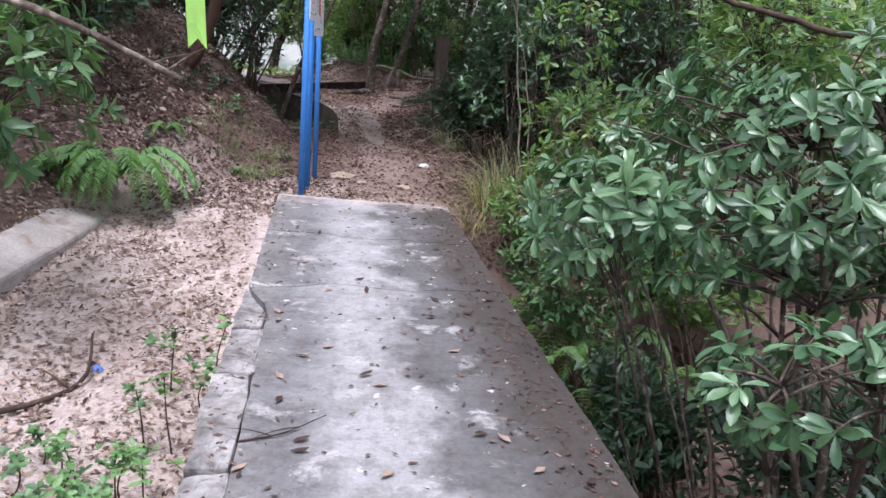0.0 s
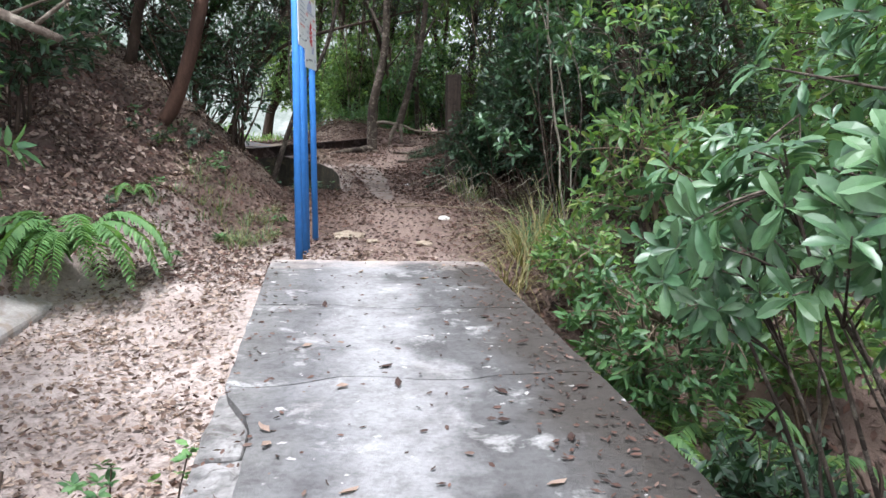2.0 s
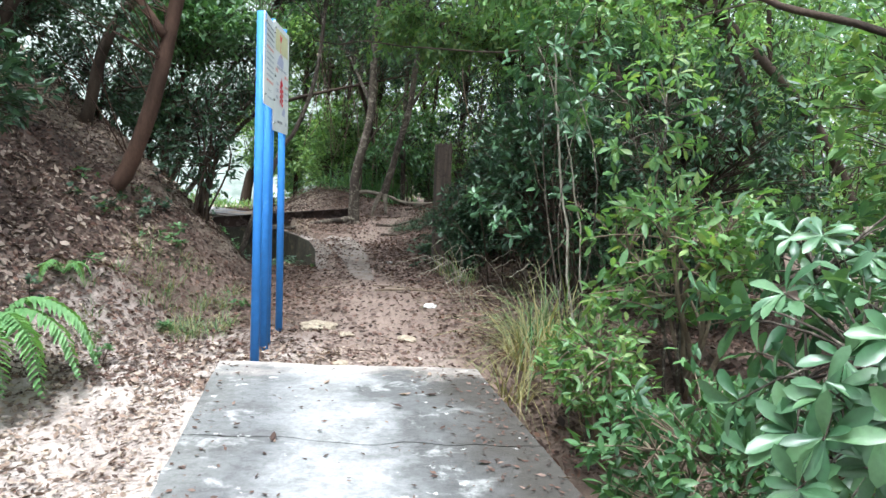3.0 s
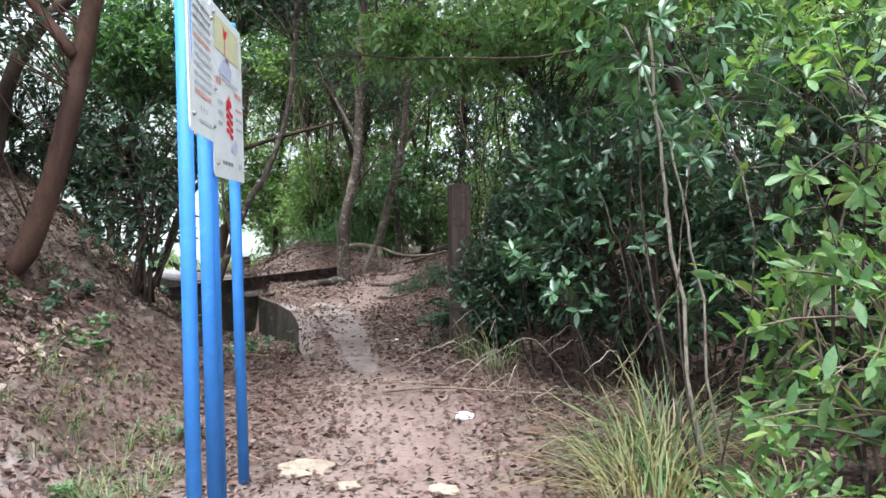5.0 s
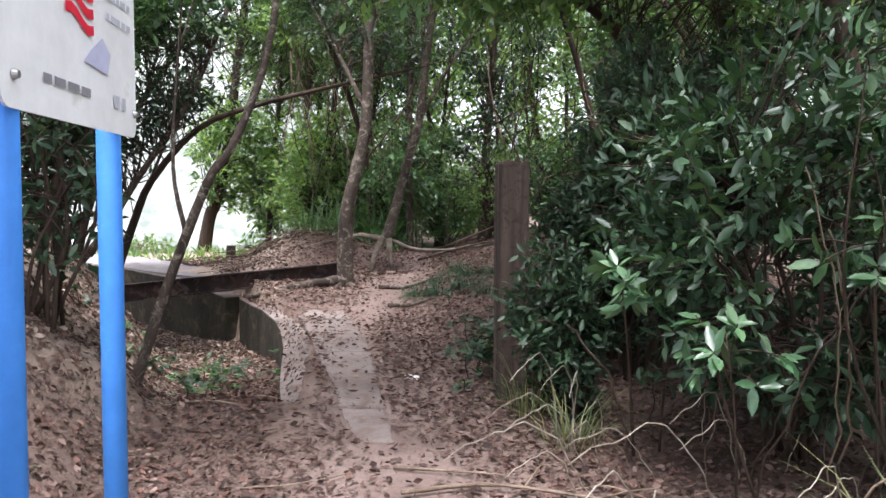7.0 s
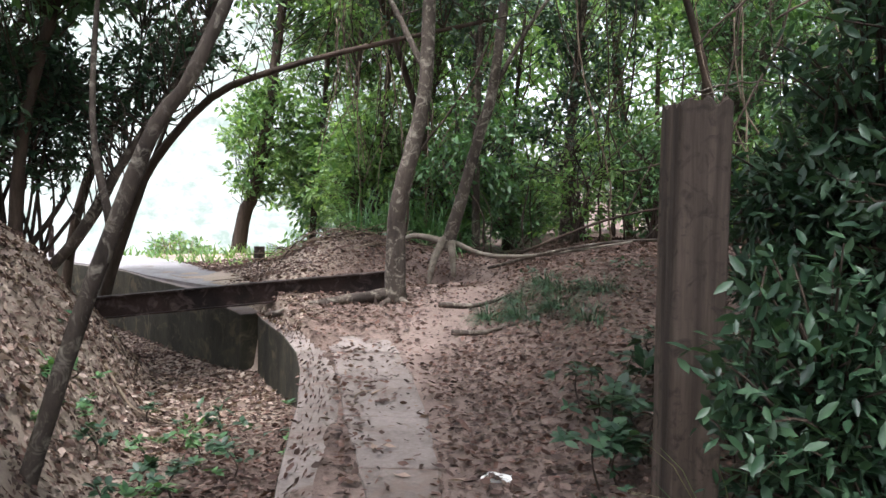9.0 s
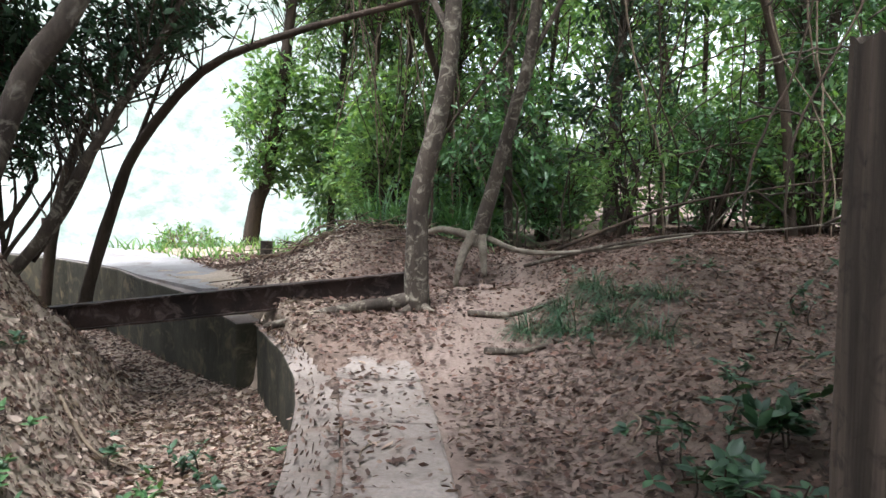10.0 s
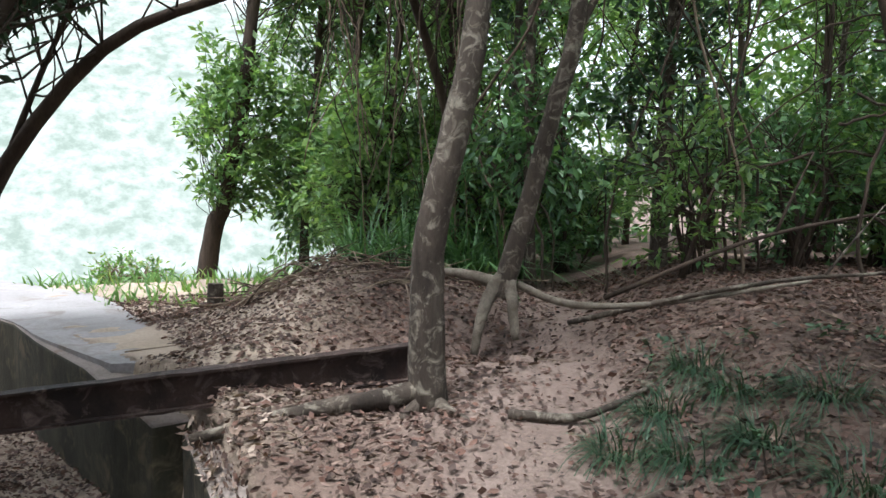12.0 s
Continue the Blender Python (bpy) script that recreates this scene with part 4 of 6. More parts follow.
tree("arching_tree", "thin dark tree arching over the drain", [(-4.72, 17.2, 0.3), (-4.65, 17.2, 0.55), (-4.42, 17.2, 1.2), (-4.2, 17.2, 1.69), (-3.63, 17.2, 2.32), (-2.96, 17.2, 2.6), (-2.1, 17.2, 2.82), (-1.0, 17.4, 3.1)], 0.055, 0.02, DARK_BARK, 103,
     crowns=[((-1.4, 17.4, 3.3), (1.2, 0.9, 0.5), 40), ((-3.4, 17.2, 3.2), (1.2, 0.9, 0.5), 26), ((-4.1, 17.1, 2.75), (0.9, 0.4, 0.4), 46)], limbs=[([(-4.25, 17.2, 1.6), (-4.0, 17.3, 2.3), (-3.6, 17.6, 3.4)], 0.025)])
tree("bank_sapling", "thin crooked sapling at the foot of the leafy bank", [(-2.72, 12.45, gz(-2.72, 12.45) - 0.1), (-2.66, 12.45, 0.35), (-2.5, 12.45, 0.82), (-2.33, 12.45, 1.26), (-2.18, 12.45, 1.6), (-2.02, 12.45, 1.83), (-1.8, 12.6, 2.6), (-1.7, 12.8, 4.2)], 0.036, 0.022, BARK, 104,
     crowns=[((-1.9, 12.9, 4.0), (1.3, 1.2, 0.8), 60)], limbs=[([(-2.36, 12.45, 1.2), (-2.45, 12.5, 1.7), (-2.4, 12.6, 2.8)], 0.018)])
tree("nose_tree", "thin leaning tree at the end of the bank", [(-4.75, 16.2, gz(-4.75, 16.2) - 0.1), (-4.45, 16.2, 1.0), (-4.1, 16.2, 1.55), (-3.78, 16.2, 2.02), (-3.4, 16.2, 2.6), (-3.0, 16.3, 3.6)], 0.045, 0.025, BARK, 107,
     crowns=[((-3.6, 16.3, 3.5), (1.3, 0.9, 0.7), 90), ((-4.2, 16.2, 2.35), (0.9, 0.5, 0.5), 90), ((-4.9, 16.5, 1.9), (0.6, 0.5, 0.5), 50), ((-3.55, 16.4, 2.6), (0.6, 0.35, 0.3), 46)], limbs=[([(-4.6, 16.3, 0.8), (-4.3, 16.4, 1.3), (-4.05, 16.4, 1.9), (-3.95, 16.4, 2.8)], 0.025), ([(-4.7, 16.2, 0.7), (-5.2, 16.2, 1.2), (-5.4, 16.3, 2.2)], 0.025)])
tree("red_barked_tree", "red-brown tree leaning out from the bank", [(-3.75, 10.85, gz(-3.75, 10.85) - 0.15), (-3.5, 10.9, 1.2), (-3.2, 10.9, 2.0), (-3.0, 11.0, 3.0), (-2.7, 11.2, 4.6), (-2.4, 11.4, 6.0)], 0.088, 0.055, RED_BARK, 105,
     crowns=[((-2.6, 11.5, 5.0), (2.4, 2.2, 1.3), 160), ((-4.2, 11.0, 3.2), (1.2, 1.5, 0.9), 90)], limbs=[([(-3.1, 10.9, 2.6), (-3.6, 11.0, 3.2), (-4.4, 11.2, 3.8)], 0.05), ([(-2.9, 11.0, 3.4), (-2.2, 11.2, 4.2), (-1.4, 11.4, 4.9)], 0.05)])
tree("tree_by_road", "leaning tree at the edge of the road", [(-5.35, 23.5, 0.3), (-5.2, 23.5, 1.13), (-5.03, 23.5, 1.52), (-4.77, 23.5, 2.83), (-4.6, 23.5, 4.19), (-4.3, 23.6, 6.5)], 0.13, 0.07, DARK_BARK, 106,
     crowns=[((-4.7, 23.4, 2.6), (1.3, 1.2, 1.7), 230), ((-4.2, 23.6, 5.6), (2.2, 1.8, 1.8), 260)], mat=LEAF_FAR, leaf=0.15)

# ---- shrubs beside the walkway ----
plant("broadleaf_shrub", "large shrub with whorls of glossy rounded leaves", "shrub", (2.0, 3.7), (1.75, 3.95, 1.1), (1.35, 1.3, 0.8), 400, 0.12, LEAF_BIG, BARK, 201, per=10, kind="rosette", stems=5, shape=BROAD_LEAF, stem_radius=0.035, twig_every=2, gaps=0.28)
plant("broadleaf_shrub", "tall shrub with whorls of glossy rounded leaves above the gully", "shrub", (2.9, 5.6), (2.0, 6.0, 0.85), (1.4, 1.1, 0.75), 120, 0.12, LEAF_BIG, BARK, 202, per=10, kind="rosette", stems=4, shape=BROAD_LEAF, stem_radius=0.035, twig_every=2, gaps=0.25)
plant("broadleaf_shrub", "low overhanging shrub with pale young leaf whorls", "shrub", (1.5, 2.75), (1.25, 2.32, 0.64), (0.52, 0.4, 0.26), 46, 0.115, LEAF_BIG, BARK, 203, per=9, kind="rosette", stems=4, shape=BROAD_LEAF, stem_radius=0.03)
plant("broadleaf_shrub", "spreading branches of leaf whorls, painted sky-lit pale green, over the walkway's edge", "shrub", (1.6, 3.8), (0.84, 3.85, 0.93), (0.5, 0.6, 0.28), 46, 0.13, LEAF_BIG, BARK, 208, per=9, kind="rosette", stems=5, shape=BROAD_LEAF, stem_radius=0.018, single=LEAF_BIG_SINGLE)
plant("broadleaf_shrub", "leafy branch tips reaching over the walkway's dark edge", "shrub", (1.5, 4.7), (0.85, 4.7, 0.72), (0.5, 0.8, 0.4), 80, 0.12, LEAF_BIG, BARK, 211, per=9, kind="rosette", stems=3, shape=BROAD_LEAF, stem_radius=0.02, gaps=0.2)
plant("shrub", "dense green shrub hanging over the walkway's edge", "shrub", (1.3, 6.9), (1.25, 6.9, -0.25), (0.85, 1.0, 0.75), 240, 0.10, LEAF_MID, TWIG, 204, per=12, stems=8, gaps=0.2)
plant("shrub", "leafy shrub with yellow-green young leaves", "shrub", (1.7, 8.6), (1.45, 8.4, 0.8), (0.9, 0.8, 0.75), 150, 0.12, LEAF_LIME, TWIG, 205, per=10, stems=7, gaps=0.25)
plant("shrub", "fine-leaved green shrub at the walkway's end", "shrub", (0.95, 8.15), (0.8, 8.0, 0.05), (0.5, 0.55, 0.45), 120, 0.085, LEAF_LIME, TWIG, 206, per=11, stems=6, gaps=0.2)
plant("shrub", "sunlit lime-green shrub down in the gully", "shrub", (2.6, 7.5), (2.4, 7.5, -0.45), (0.9, 0.8, 0.6), 150, 0.13, LEAF_LIME, TWIG, 209, per=11, stems=6, gaps=0.2)
plant("shrub", "airy sunlit shrub with light green leaves above the gully", "shrub", (3.6, 8.6), (3.3, 8.4, 1.9), (1.3, 1.2, 1.1), 170, 0.14, LEAF_LIME, DARK_BARK, 210, per=11, stems=7, gaps=0.35, reach=0.25)
plant("pale_stemmed_shrub", "slender shrub with pale bare stems and whorled leaves", "shrub", (0.85, 8.85), (0.72, 8.95, 2.15), (0.75, 0.6, 0.7), 110, 0.105, LEAF_BIG, BARK, 207, per=8, kind="rosette", stems=3, shape=BROAD_LEAF, stem_radius=0.011, twig_every=3)
plant("shrub", "airy shrub with pale green leaf whorls at the trail's edge", "shrub", (1.55, 8.5), (1.2, 8.3, 1.7), (0.6, 0.5, 0.65), 38, 0.11, LEAF_LIME, BARK, 212, per=8, kind="rosette", stems=4, shape=BROAD_LEAF, stem_radius=0.014, gaps=0.2)

# ---- the dark thicket behind the trail's right edge ----
for k, (bx, by, cx, cy, cz, rx, ry, rz, n) in enumerate(((1.1, 11.3, 1.0, 11.2, 1.2, 1.2, 1.1, 1.35, 380), (2.4, 10.2, 2.2, 10.0, 1.3, 1.3, 1.3, 1.6, 380), (0.7, 12.6, 0.75, 12.6, 1.6, 0.95, 0.9, 1.5, 330),
                                                         (2.4, 12.8, 2.2, 12.9, 1.9, 1.5, 1.2, 1.9, 330), (3.9, 9.0, 3.7, 8.6, 0.9, 1.4, 1.6, 1.5, 170), (4.2, 12.0, 4.2, 11.8, 1.6, 1.5, 1.6, 1.7, 170), (3.8, 6.5, 4.2, 6.6, 0.6, 1.5, 1.8, 1.5, 120),
                                                         (4.4, 2.6, 4.6, 3.0, 0.3, 1.5, 2.2, 1.4, 160), (0.5, 13.0, 0.42, 12.9, 1.15, 0.55, 0.6, 1.2, 260), (0.15, 11.95, -0.02, 11.9, 0.62, 0.40, 0.32, 0.72, 140), (2.9, 4.6, 2.5, 4.2, -0.65, 1.0, 1.8, 0.6, 300), (1.45, 5.5, 1.45, 5.2, -0.8, 0.5, 1.1, 0.45, 170), (1.6, 3.0, 1.65, 3.1, -0.8, 0.55, 1.1, 0.5, 220), (2.0, 2.1, 1.9, 2.3, -0.7, 0.75, 1.0, 0.55, 190))):
    # shrubs 4 to 6 take the sunlit tone, painting in the open side's light
    plant("thicket_shrub", "dark dense thicket shrub with drooping leaves", "shrub", (bx, by), (cx, cy, cz), (rx, ry, rz), int(n * 1.1), 0.072 if k in (2, 8, 9) else 0.10, LEAF_DARK if k in (0, 1, 2, 3) or k > 7 else (LEAF_LIME if k in (4, 5, 6) else LEAF_MID), DARK_BARK, 220 + k, per=22 if k in (2, 8, 9) else 16, stems=10, group="thicket", gaps=0.28, reach=0.22)

# ---- the left bank ----
plant("bank_shrub", "overhanging shrub with long narrow leaves on the bank", "shrub", (-3.6, 5.0), (-2.85, 4.9, 1.15), (0.85, 0.9, 0.75), 85, 0.16, LEAF_MID, DARK_BARK, 240, per=8, kind="rosette", stems=7)
plant("bank_shrub", "leafy shrub leaning out from the bank's foot", "shrub", (-3.8, 5.8), (-3.15, 5.7, 1.45), (0.5, 0.55, 0.4), 60, 0.12, LEAF_MID, DARK_BARK, 242, per=11, stems=7)
plant("bank_shrub", "dark shrub high on the bank", "shrub", (-4.6, 6.6), (-4.4, 6.6, 1.9), (1.2, 1.2, 1.0), 170, 0.14, LEAF_DARK, DARK_BARK, 241, per=10, stems=7)
for k, (bx, by, cz, r) in enumerate(((-5.2, 9.3, 2.8, 1.5), (-5.4, 11.6, 3.2, 1.6), (-5.2, 14.2, 2.6, 1.3), (-5.2, 16.3, 2.4, 1.0))):
    plant("bank_shrub", "dark leafy shrub on top of the bank", "shrub", (bx, by), (bx, by, cz), (r, r, r * 0.8), 260, 0.11, LEAF_DARK, DARK_BARK, 250 + k, per=12, stems=7, group="bank shrubs", shape=TINY_LEAF, reach=0.25)
plant("bank_shrub", "thin twiggy shrub with sparse dark leaves on the bank", "shrub", (-3.05, 11.9), (-3.0, 11.9, 1.75), (0.75, 0.6, 1.05), 120, 0.10, LEAF_DARK, DARK_BARK, 262, per=9, stems=9, stem_radius=0.022, reach=0.2)
plant("bank_shrub", "thin twiggy shrub with sparse dark leaves at the bank's nose", "shrub", (-4.9, 16.2), (-4.9, 16.3, 2.1), (0.8, 0.7, 0.9), 130, 0.11, LEAF_DARK, DARK_BARK, 263, per=10, stems=9, stem_radius=0.03, reach=0.2)
plant("bank_shrub", "dark shrub hanging over the bank", "shrub", (-4.3, 8.9), (-4.1, 8.9, 1.9), (0.9, 1.0, 0.7), 150, 0.12, LEAF_DARK, DARK_BARK, 264, per=10, stems=7)
for k, (x, y, up, size) in enumerate(((0.95, 6.35, 0.5, 0.7), (1.2, 5.2, 0.45, 0.6), (0.75, 7.2, 0.35, 0.6), (1.5, 6.6, 0.75, 0.8), (1.75, 5.9, 0.8, 0.75), (0.95, 4.7, 0.3, 0.5))):
    fern(x, y, gz(x, y) + up, 9, size, 310 + k, "sunlit green fern growing beside the walkway's edge", mat=LEAF_LIME, group="ferns in the gully")
fern(-3.35, 7.9, 0.02, 17, 0.95, 301, "bright green fern arching over the gutter kerb", (-200, 30))
fern(-3.75, 7.6, gz(-3.75, 7.6) + 0.05, 6, 0.6, 302, "small green fern on the leafy bank")
fern(-3.2, 8.9, gz(-3.2, 8.9) + 0.02, 6, 0.3, 303, "small green fern on the leafy bank")

# ---- grass tufts ----
tuft("grass_tuft", "long half-dry grass tuft at the trail's edge", 0.50, 8.75, 170, 0.75, 0.010, DRY_GRASS, 401, 0.2, "grass tufts", 1.5)
tuft("grass_tuft", "long green grass tuft below the thicket", 0.62, 9.15, 150, 0.8, 0.011, GRASS, 402, 0.2, "grass tufts", 1.5)
tuft("grass_tuft", "long half-dry grass tuft at the trail's edge", 0.25, 8.35, 120, 0.5, 0.009, DRY_GRASS, 403, 0.2, "grass tufts", 1.5)
tuft("grass_tuft", "long green grass tuft below the thicket", 0.85, 9.6, 130, 0.7, 0.011, GRASS, 404, 0.2, "grass tufts", 1.5)
tuft("grass_tuft", "straggling grass tuft beside the post", 0.0, 11.5, 60, 0.5, 0.009, GRASS, 405, 0.15, "grass tufts")
tuft("grass_tuft", "straggling grass tuft beside the post", -0.15, 12.0, 60, 0.45, 0.009, GRASS, 406, 0.15, "grass tufts")
for k, (x, y) in enumerate(((-0.85, 16.2), (-0.6, 16.5), (-0.35, 16.9), (-0.3, 16.0), (-0.12, 15.6), (-0.6, 16.0), (0.05, 16.3), (-0.25, 16.5))):
    tuft("strap_leaf_tuft", "low dark tuft of arching strap leaves", x, y, 220, 0.20, 0.008, LEAF_DARK, 420 + k, 0.16, "strap-leaf tufts", 2.2)

# ---- the canopy over the banks and the thicket, partly added for shade ----
# crowns above 5 m, mostly out of view, are added to shade the floor
for k, (tx, ty, cx, cy, cz, rx, ry, rz, n) in enumerate((
        (3.9, 12.2, 2.3, 11.6, 4.2, 2.2, 1.5, 1.3, 210), (1.9, 13.9, 1.5, 13.7, 4.2, 2.0, 1.7, 1.7, 300), 
        (-5.4, 9.9, -5.0, 9.9, 4.4, 2.0, 2.2, 1.9, 300), (-5.9, 13.2, -5.3, 13.2, 4.6, 1.9, 2.2, 1.9, 300), (-5.0, 7.4, -4.7, 7.0, 3.7, 1.5, 2.0, 1.4, 110), (-6.8, 4.8, -5.6, 4.6, 3.6, 1.8, 2.2, 1.8, 120),
        (5.6, 15.2, 4.8, 15.2, 3.4, 1.8, 1.6, 2.0, 90), (5.0, 18.3, 4.2, 18.0, 4.6, 2.2, 1.8, 2.0, 110), (-4.9, 16.0, -4.2, 15.9, 3.75, 1.7, 1.5, 1.05, 280),
        (-6.4, 17.0, -5.2, 17.8, 4.1, 1.9, 1.5, 1.3, 260), (-1.7, 21.4, -2.7, 19.9, 5.2, 2.2, 1.6, 1.4, 220), (2.6, 15.6, 1.0, 15.6, 5.4, 2.8, 2.0, 1.1, 230), (-4.6, 12.4, -1.2, 13.2, 5.6, 2.0, 1.8, 0.9, 130), (-4.9, 10.6, -1.7, 10.6, 5.3, 2.0, 1.5, 0.8, 250), (4.9, 11.9, 0.3, 11.2, 5.2, 1.7, 0.9, 0.8, 70), (-5.6, 17.9, -2.9, 18.0, 5.2, 1.9, 1.5, 0.8, 260), (4.4, 16.6, -0.4, 14.8, 6.0, 2.0, 1.4, 0.7, 230), (2.2, 12.2, 0.4, 11.8, 5.6, 2.3, 2.0, 0.9, 200), (3.4, 17.2, 0.2, 17.0, 6.4, 2.4, 1.5, 0.8, 90),
        (1.9, 19.2, 0.8, 19.0, 5.6, 2.6, 1.8, 1.3, 110))):
    z = gz(tx, ty)
    # right-hand trees get the leaf tone with daylight painted in
    tree("canopy_tree", "dark leafy tree rising from the thicket, in a canopy partly added for shade" if tx > 0 else "dark leafy tree on the bank, in a canopy partly added for shade", [(tx, ty, z - 0.1), (tx * 0.8 + cx * 0.2, ty, z + (cz - z) * 0.4), (cx, cy, cz), (cx, cy, cz + rz)], 0.07 if ty < 14 else 0.055, 0.03, DARK_BARK, 480 + k,
         crowns=[((cx, cy, cz), (rx, ry, rz), n)], mat=LEAF_FAR if tx > 1.8 else (LEAF_DARK if k % 2 else LEAF_MID), leaf=0.15, per=17, reach=0.32, group="canopy trees", sides=8)

tree("canopy_tree", "leafy tree with light green leaves arching over the trail", [(1.5, 13.8, gz(1.5, 13.8) - 0.1), (1.3, 13.7, 1.6), (0.7, 13.4, 2.7), (-0.2, 13.2, 3.2), (-1.0, 13.1, 3.4)], 0.06, 0.02, DARK_BARK, 479,
     crowns=[((-0.3, 12.9, 3.05), (1.3, 0.9, 0.6), 170), ((0.9, 12.2, 3.0), (0.9, 0.8, 0.6), 110)], mat=LEAF_LIME, leaf=0.12, per=15, reach=0.28, group="canopy trees", sides=8)

tree("canopy_tree", "slender tree whose light green sprays hang over the trail", [(2.5, 10.6, gz(2.5, 10.6) - 0.1), (2.3, 10.5, 1.5), (1.8, 10.2, 2.5), (0.9, 9.9, 2.95), (-0.1, 9.8, 3.05)], 0.035, 0.012, DARK_BARK, 478,
     crowns=[((0.75, 9.85, 2.8), (1.3, 0.6, 0.42), 120), ((1.9, 9.6, 2.5), (0.8, 0.6, 0.5), 60)], mat=LEAF_LIME, leaf=0.105, per=12, reach=0.26, group="canopy trees", sides=7)

# ---- the wood beyond ----
wood_rng = random.Random(77)
spots = []
for k in range(30):
    for _ in range(60):
        x, y = wood_rng.uniform(-3.2, 8.0), wood_rng.uniform(19.7, 26.0)
        if all(math.hypot(x - a, y - b) > 1.1 for a, b in spots) and not (x < -2.0 and y < 21.3):
            spots.append((x, y))
            break
for k, (x, y) in enumerate(spots):
    z = gz(x, y)
    lean = wood_rng.uniform(-0.7, 0.9)
    tall = wood_rng.uniform(5, 8)
    r = wood_rng.uniform(0.03, 0.085)
    # trees deeper in the wood get leaves with daylight in their colour
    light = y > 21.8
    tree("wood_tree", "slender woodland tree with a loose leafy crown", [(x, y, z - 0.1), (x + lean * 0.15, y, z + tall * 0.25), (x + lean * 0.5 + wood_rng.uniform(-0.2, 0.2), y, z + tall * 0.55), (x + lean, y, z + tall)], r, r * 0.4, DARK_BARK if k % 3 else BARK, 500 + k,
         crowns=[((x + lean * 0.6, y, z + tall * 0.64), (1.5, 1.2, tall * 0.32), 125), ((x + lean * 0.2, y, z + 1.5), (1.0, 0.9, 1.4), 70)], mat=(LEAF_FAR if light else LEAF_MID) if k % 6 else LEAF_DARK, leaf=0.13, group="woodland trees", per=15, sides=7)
for k, (x, y) in enumerate(((-4.2, 24.4), (-3.4, 23.2), (-2.7, 22.0), (-3.5, 25.5), (-2.2, 23.4), (-4.6, 26.2))):
    z = gz(x, y)
    tree("wood_tree", "bushy sunlit tree beside the road", [(x, y, z - 0.1), (x + 0.1, y, z + 1.5), (x + 0.3, y, z + 3.5), (x + 0.5, y, z + 7.0)], 0.06, 0.03, DARK_BARK, 540 + k,
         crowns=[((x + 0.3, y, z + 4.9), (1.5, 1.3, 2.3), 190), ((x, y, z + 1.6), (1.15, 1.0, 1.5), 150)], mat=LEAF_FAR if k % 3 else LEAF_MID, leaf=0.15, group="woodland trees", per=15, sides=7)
for k, (x, y) in enumerate(((-6.4, 23.4), (-7.6, 24.0), (-5.9, 24.6), (-8.8, 24.4), (-6.9, 25.2))):
    plant("roadside_shrub", "low sunlit yellow-green shrub past the road", "shrub", (x, y), (x, y, gz(x, y) + 0.25), (0.8, 0.7, 0.4), 110, 0.10, LEAF_LIME, TWIG, 550 + k, per=12, stems=6, group="roadside shrubs", shape=TINY_LEAF)
for k, x in enumerate((0.2, 1.2, 2.2, 3.2, 4.3, 5.4)):
    y = 19.3 + 0.25 * math.sin(k * 2.2) + 0.12 * x
    plant("wood_shrub", "dark tangled shrub at the wood's edge", "shrub", (x, y), (x, y, gz(x, y) + 0.75), (0.85, 0.6, 1.0), 105, 0.10, LEAF_MID if k % 2 else LEAF_FAR, DARK_BARK, 590 + k, per=11, stems=10, group="woodland shrubs", shape=TINY_LEAF, reach=0.22)
for k in range(24):
    x, y = wood_rng.uniform(-3.0, 8.0), wood_rng.uniform(19.6, 25.5)
    if x < -1.6 and y < 21.5:
        y += 2.5
    plant("wood_shrub", "tangled woodland shrub with small leaves", "shrub", (x, y), (x, y, gz(x, y) + 0.8), (1.0, 0.9, 1.0), 150, 0.12, (LEAF_FAR, LEAF_MID, LEAF_LIME)[k % 3], DARK_BARK, 560 + k, per=13, stems=9, group="woodland shrubs", shape=TINY_LEAF, reach=0.25, twig_every=1)


def far_wood():
    """A deep belt of foliage, lighter by a painted sunlit tone, that closes the wood."""
    rng = np.random.RandomState(91)
    n = 44000
    x, y, h = rng.uniform(-3.0, 22, n), rng.uniform(27, 34, n), rng.uniform(0, 1, n) ** 0.8 * 9
    ok = np.array([noise.noise((p * 0.5, q * 0.4, r * 0.6)) > -0.25 for p, q, r in zip(x, y, h)])
    x, y, h = x[ok], y[ok], h[ok]
    p = np.stack([x, y, ground(x, y) + h], 1)
    fwd = rng.normal(size=(len(x), 3)) + np.array((0, 0, -0.4))
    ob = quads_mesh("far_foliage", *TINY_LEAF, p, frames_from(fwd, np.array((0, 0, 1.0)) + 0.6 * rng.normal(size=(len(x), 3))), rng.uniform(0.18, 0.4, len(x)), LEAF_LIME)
    tagged(ob, "sunny green foliage deep in the wood", "foliage", kind="stuff")
    n = 16000
    side = rng.uniform(0, 1, n) < 0.5
    x = np.where(side, rng.uniform(7, 11, n), rng.uniform(-11, -7, n))
    y, h = rng.uniform(-6, 27, n), rng.uniform(0, 1, n) * 8
    ok = (side & ((y > 12) | (y < -1) | (h < 2.2))) | (~side & (y < 17))
    x, y, h = x[ok], y[ok], h[ok]
    p = np.stack([x, y, ground(x, y) + h], 1)
    fwd = rng.normal(size=(len(x), 3)) + np.array((0, 0, -0.4))
    ob = quads_mesh("side_foliage", *TINY_LEAF, p, frames_from(fwd, np.array((0, 0, 1.0)) + 0.6 * rng.normal(size=(len(x), 3))), rng.uniform(0.2, 0.45, len(x)), LEAF_MID)
    tagged(ob, "green foliage behind the thicket and the bank", "foliage", kind="stuff")


far_wood()


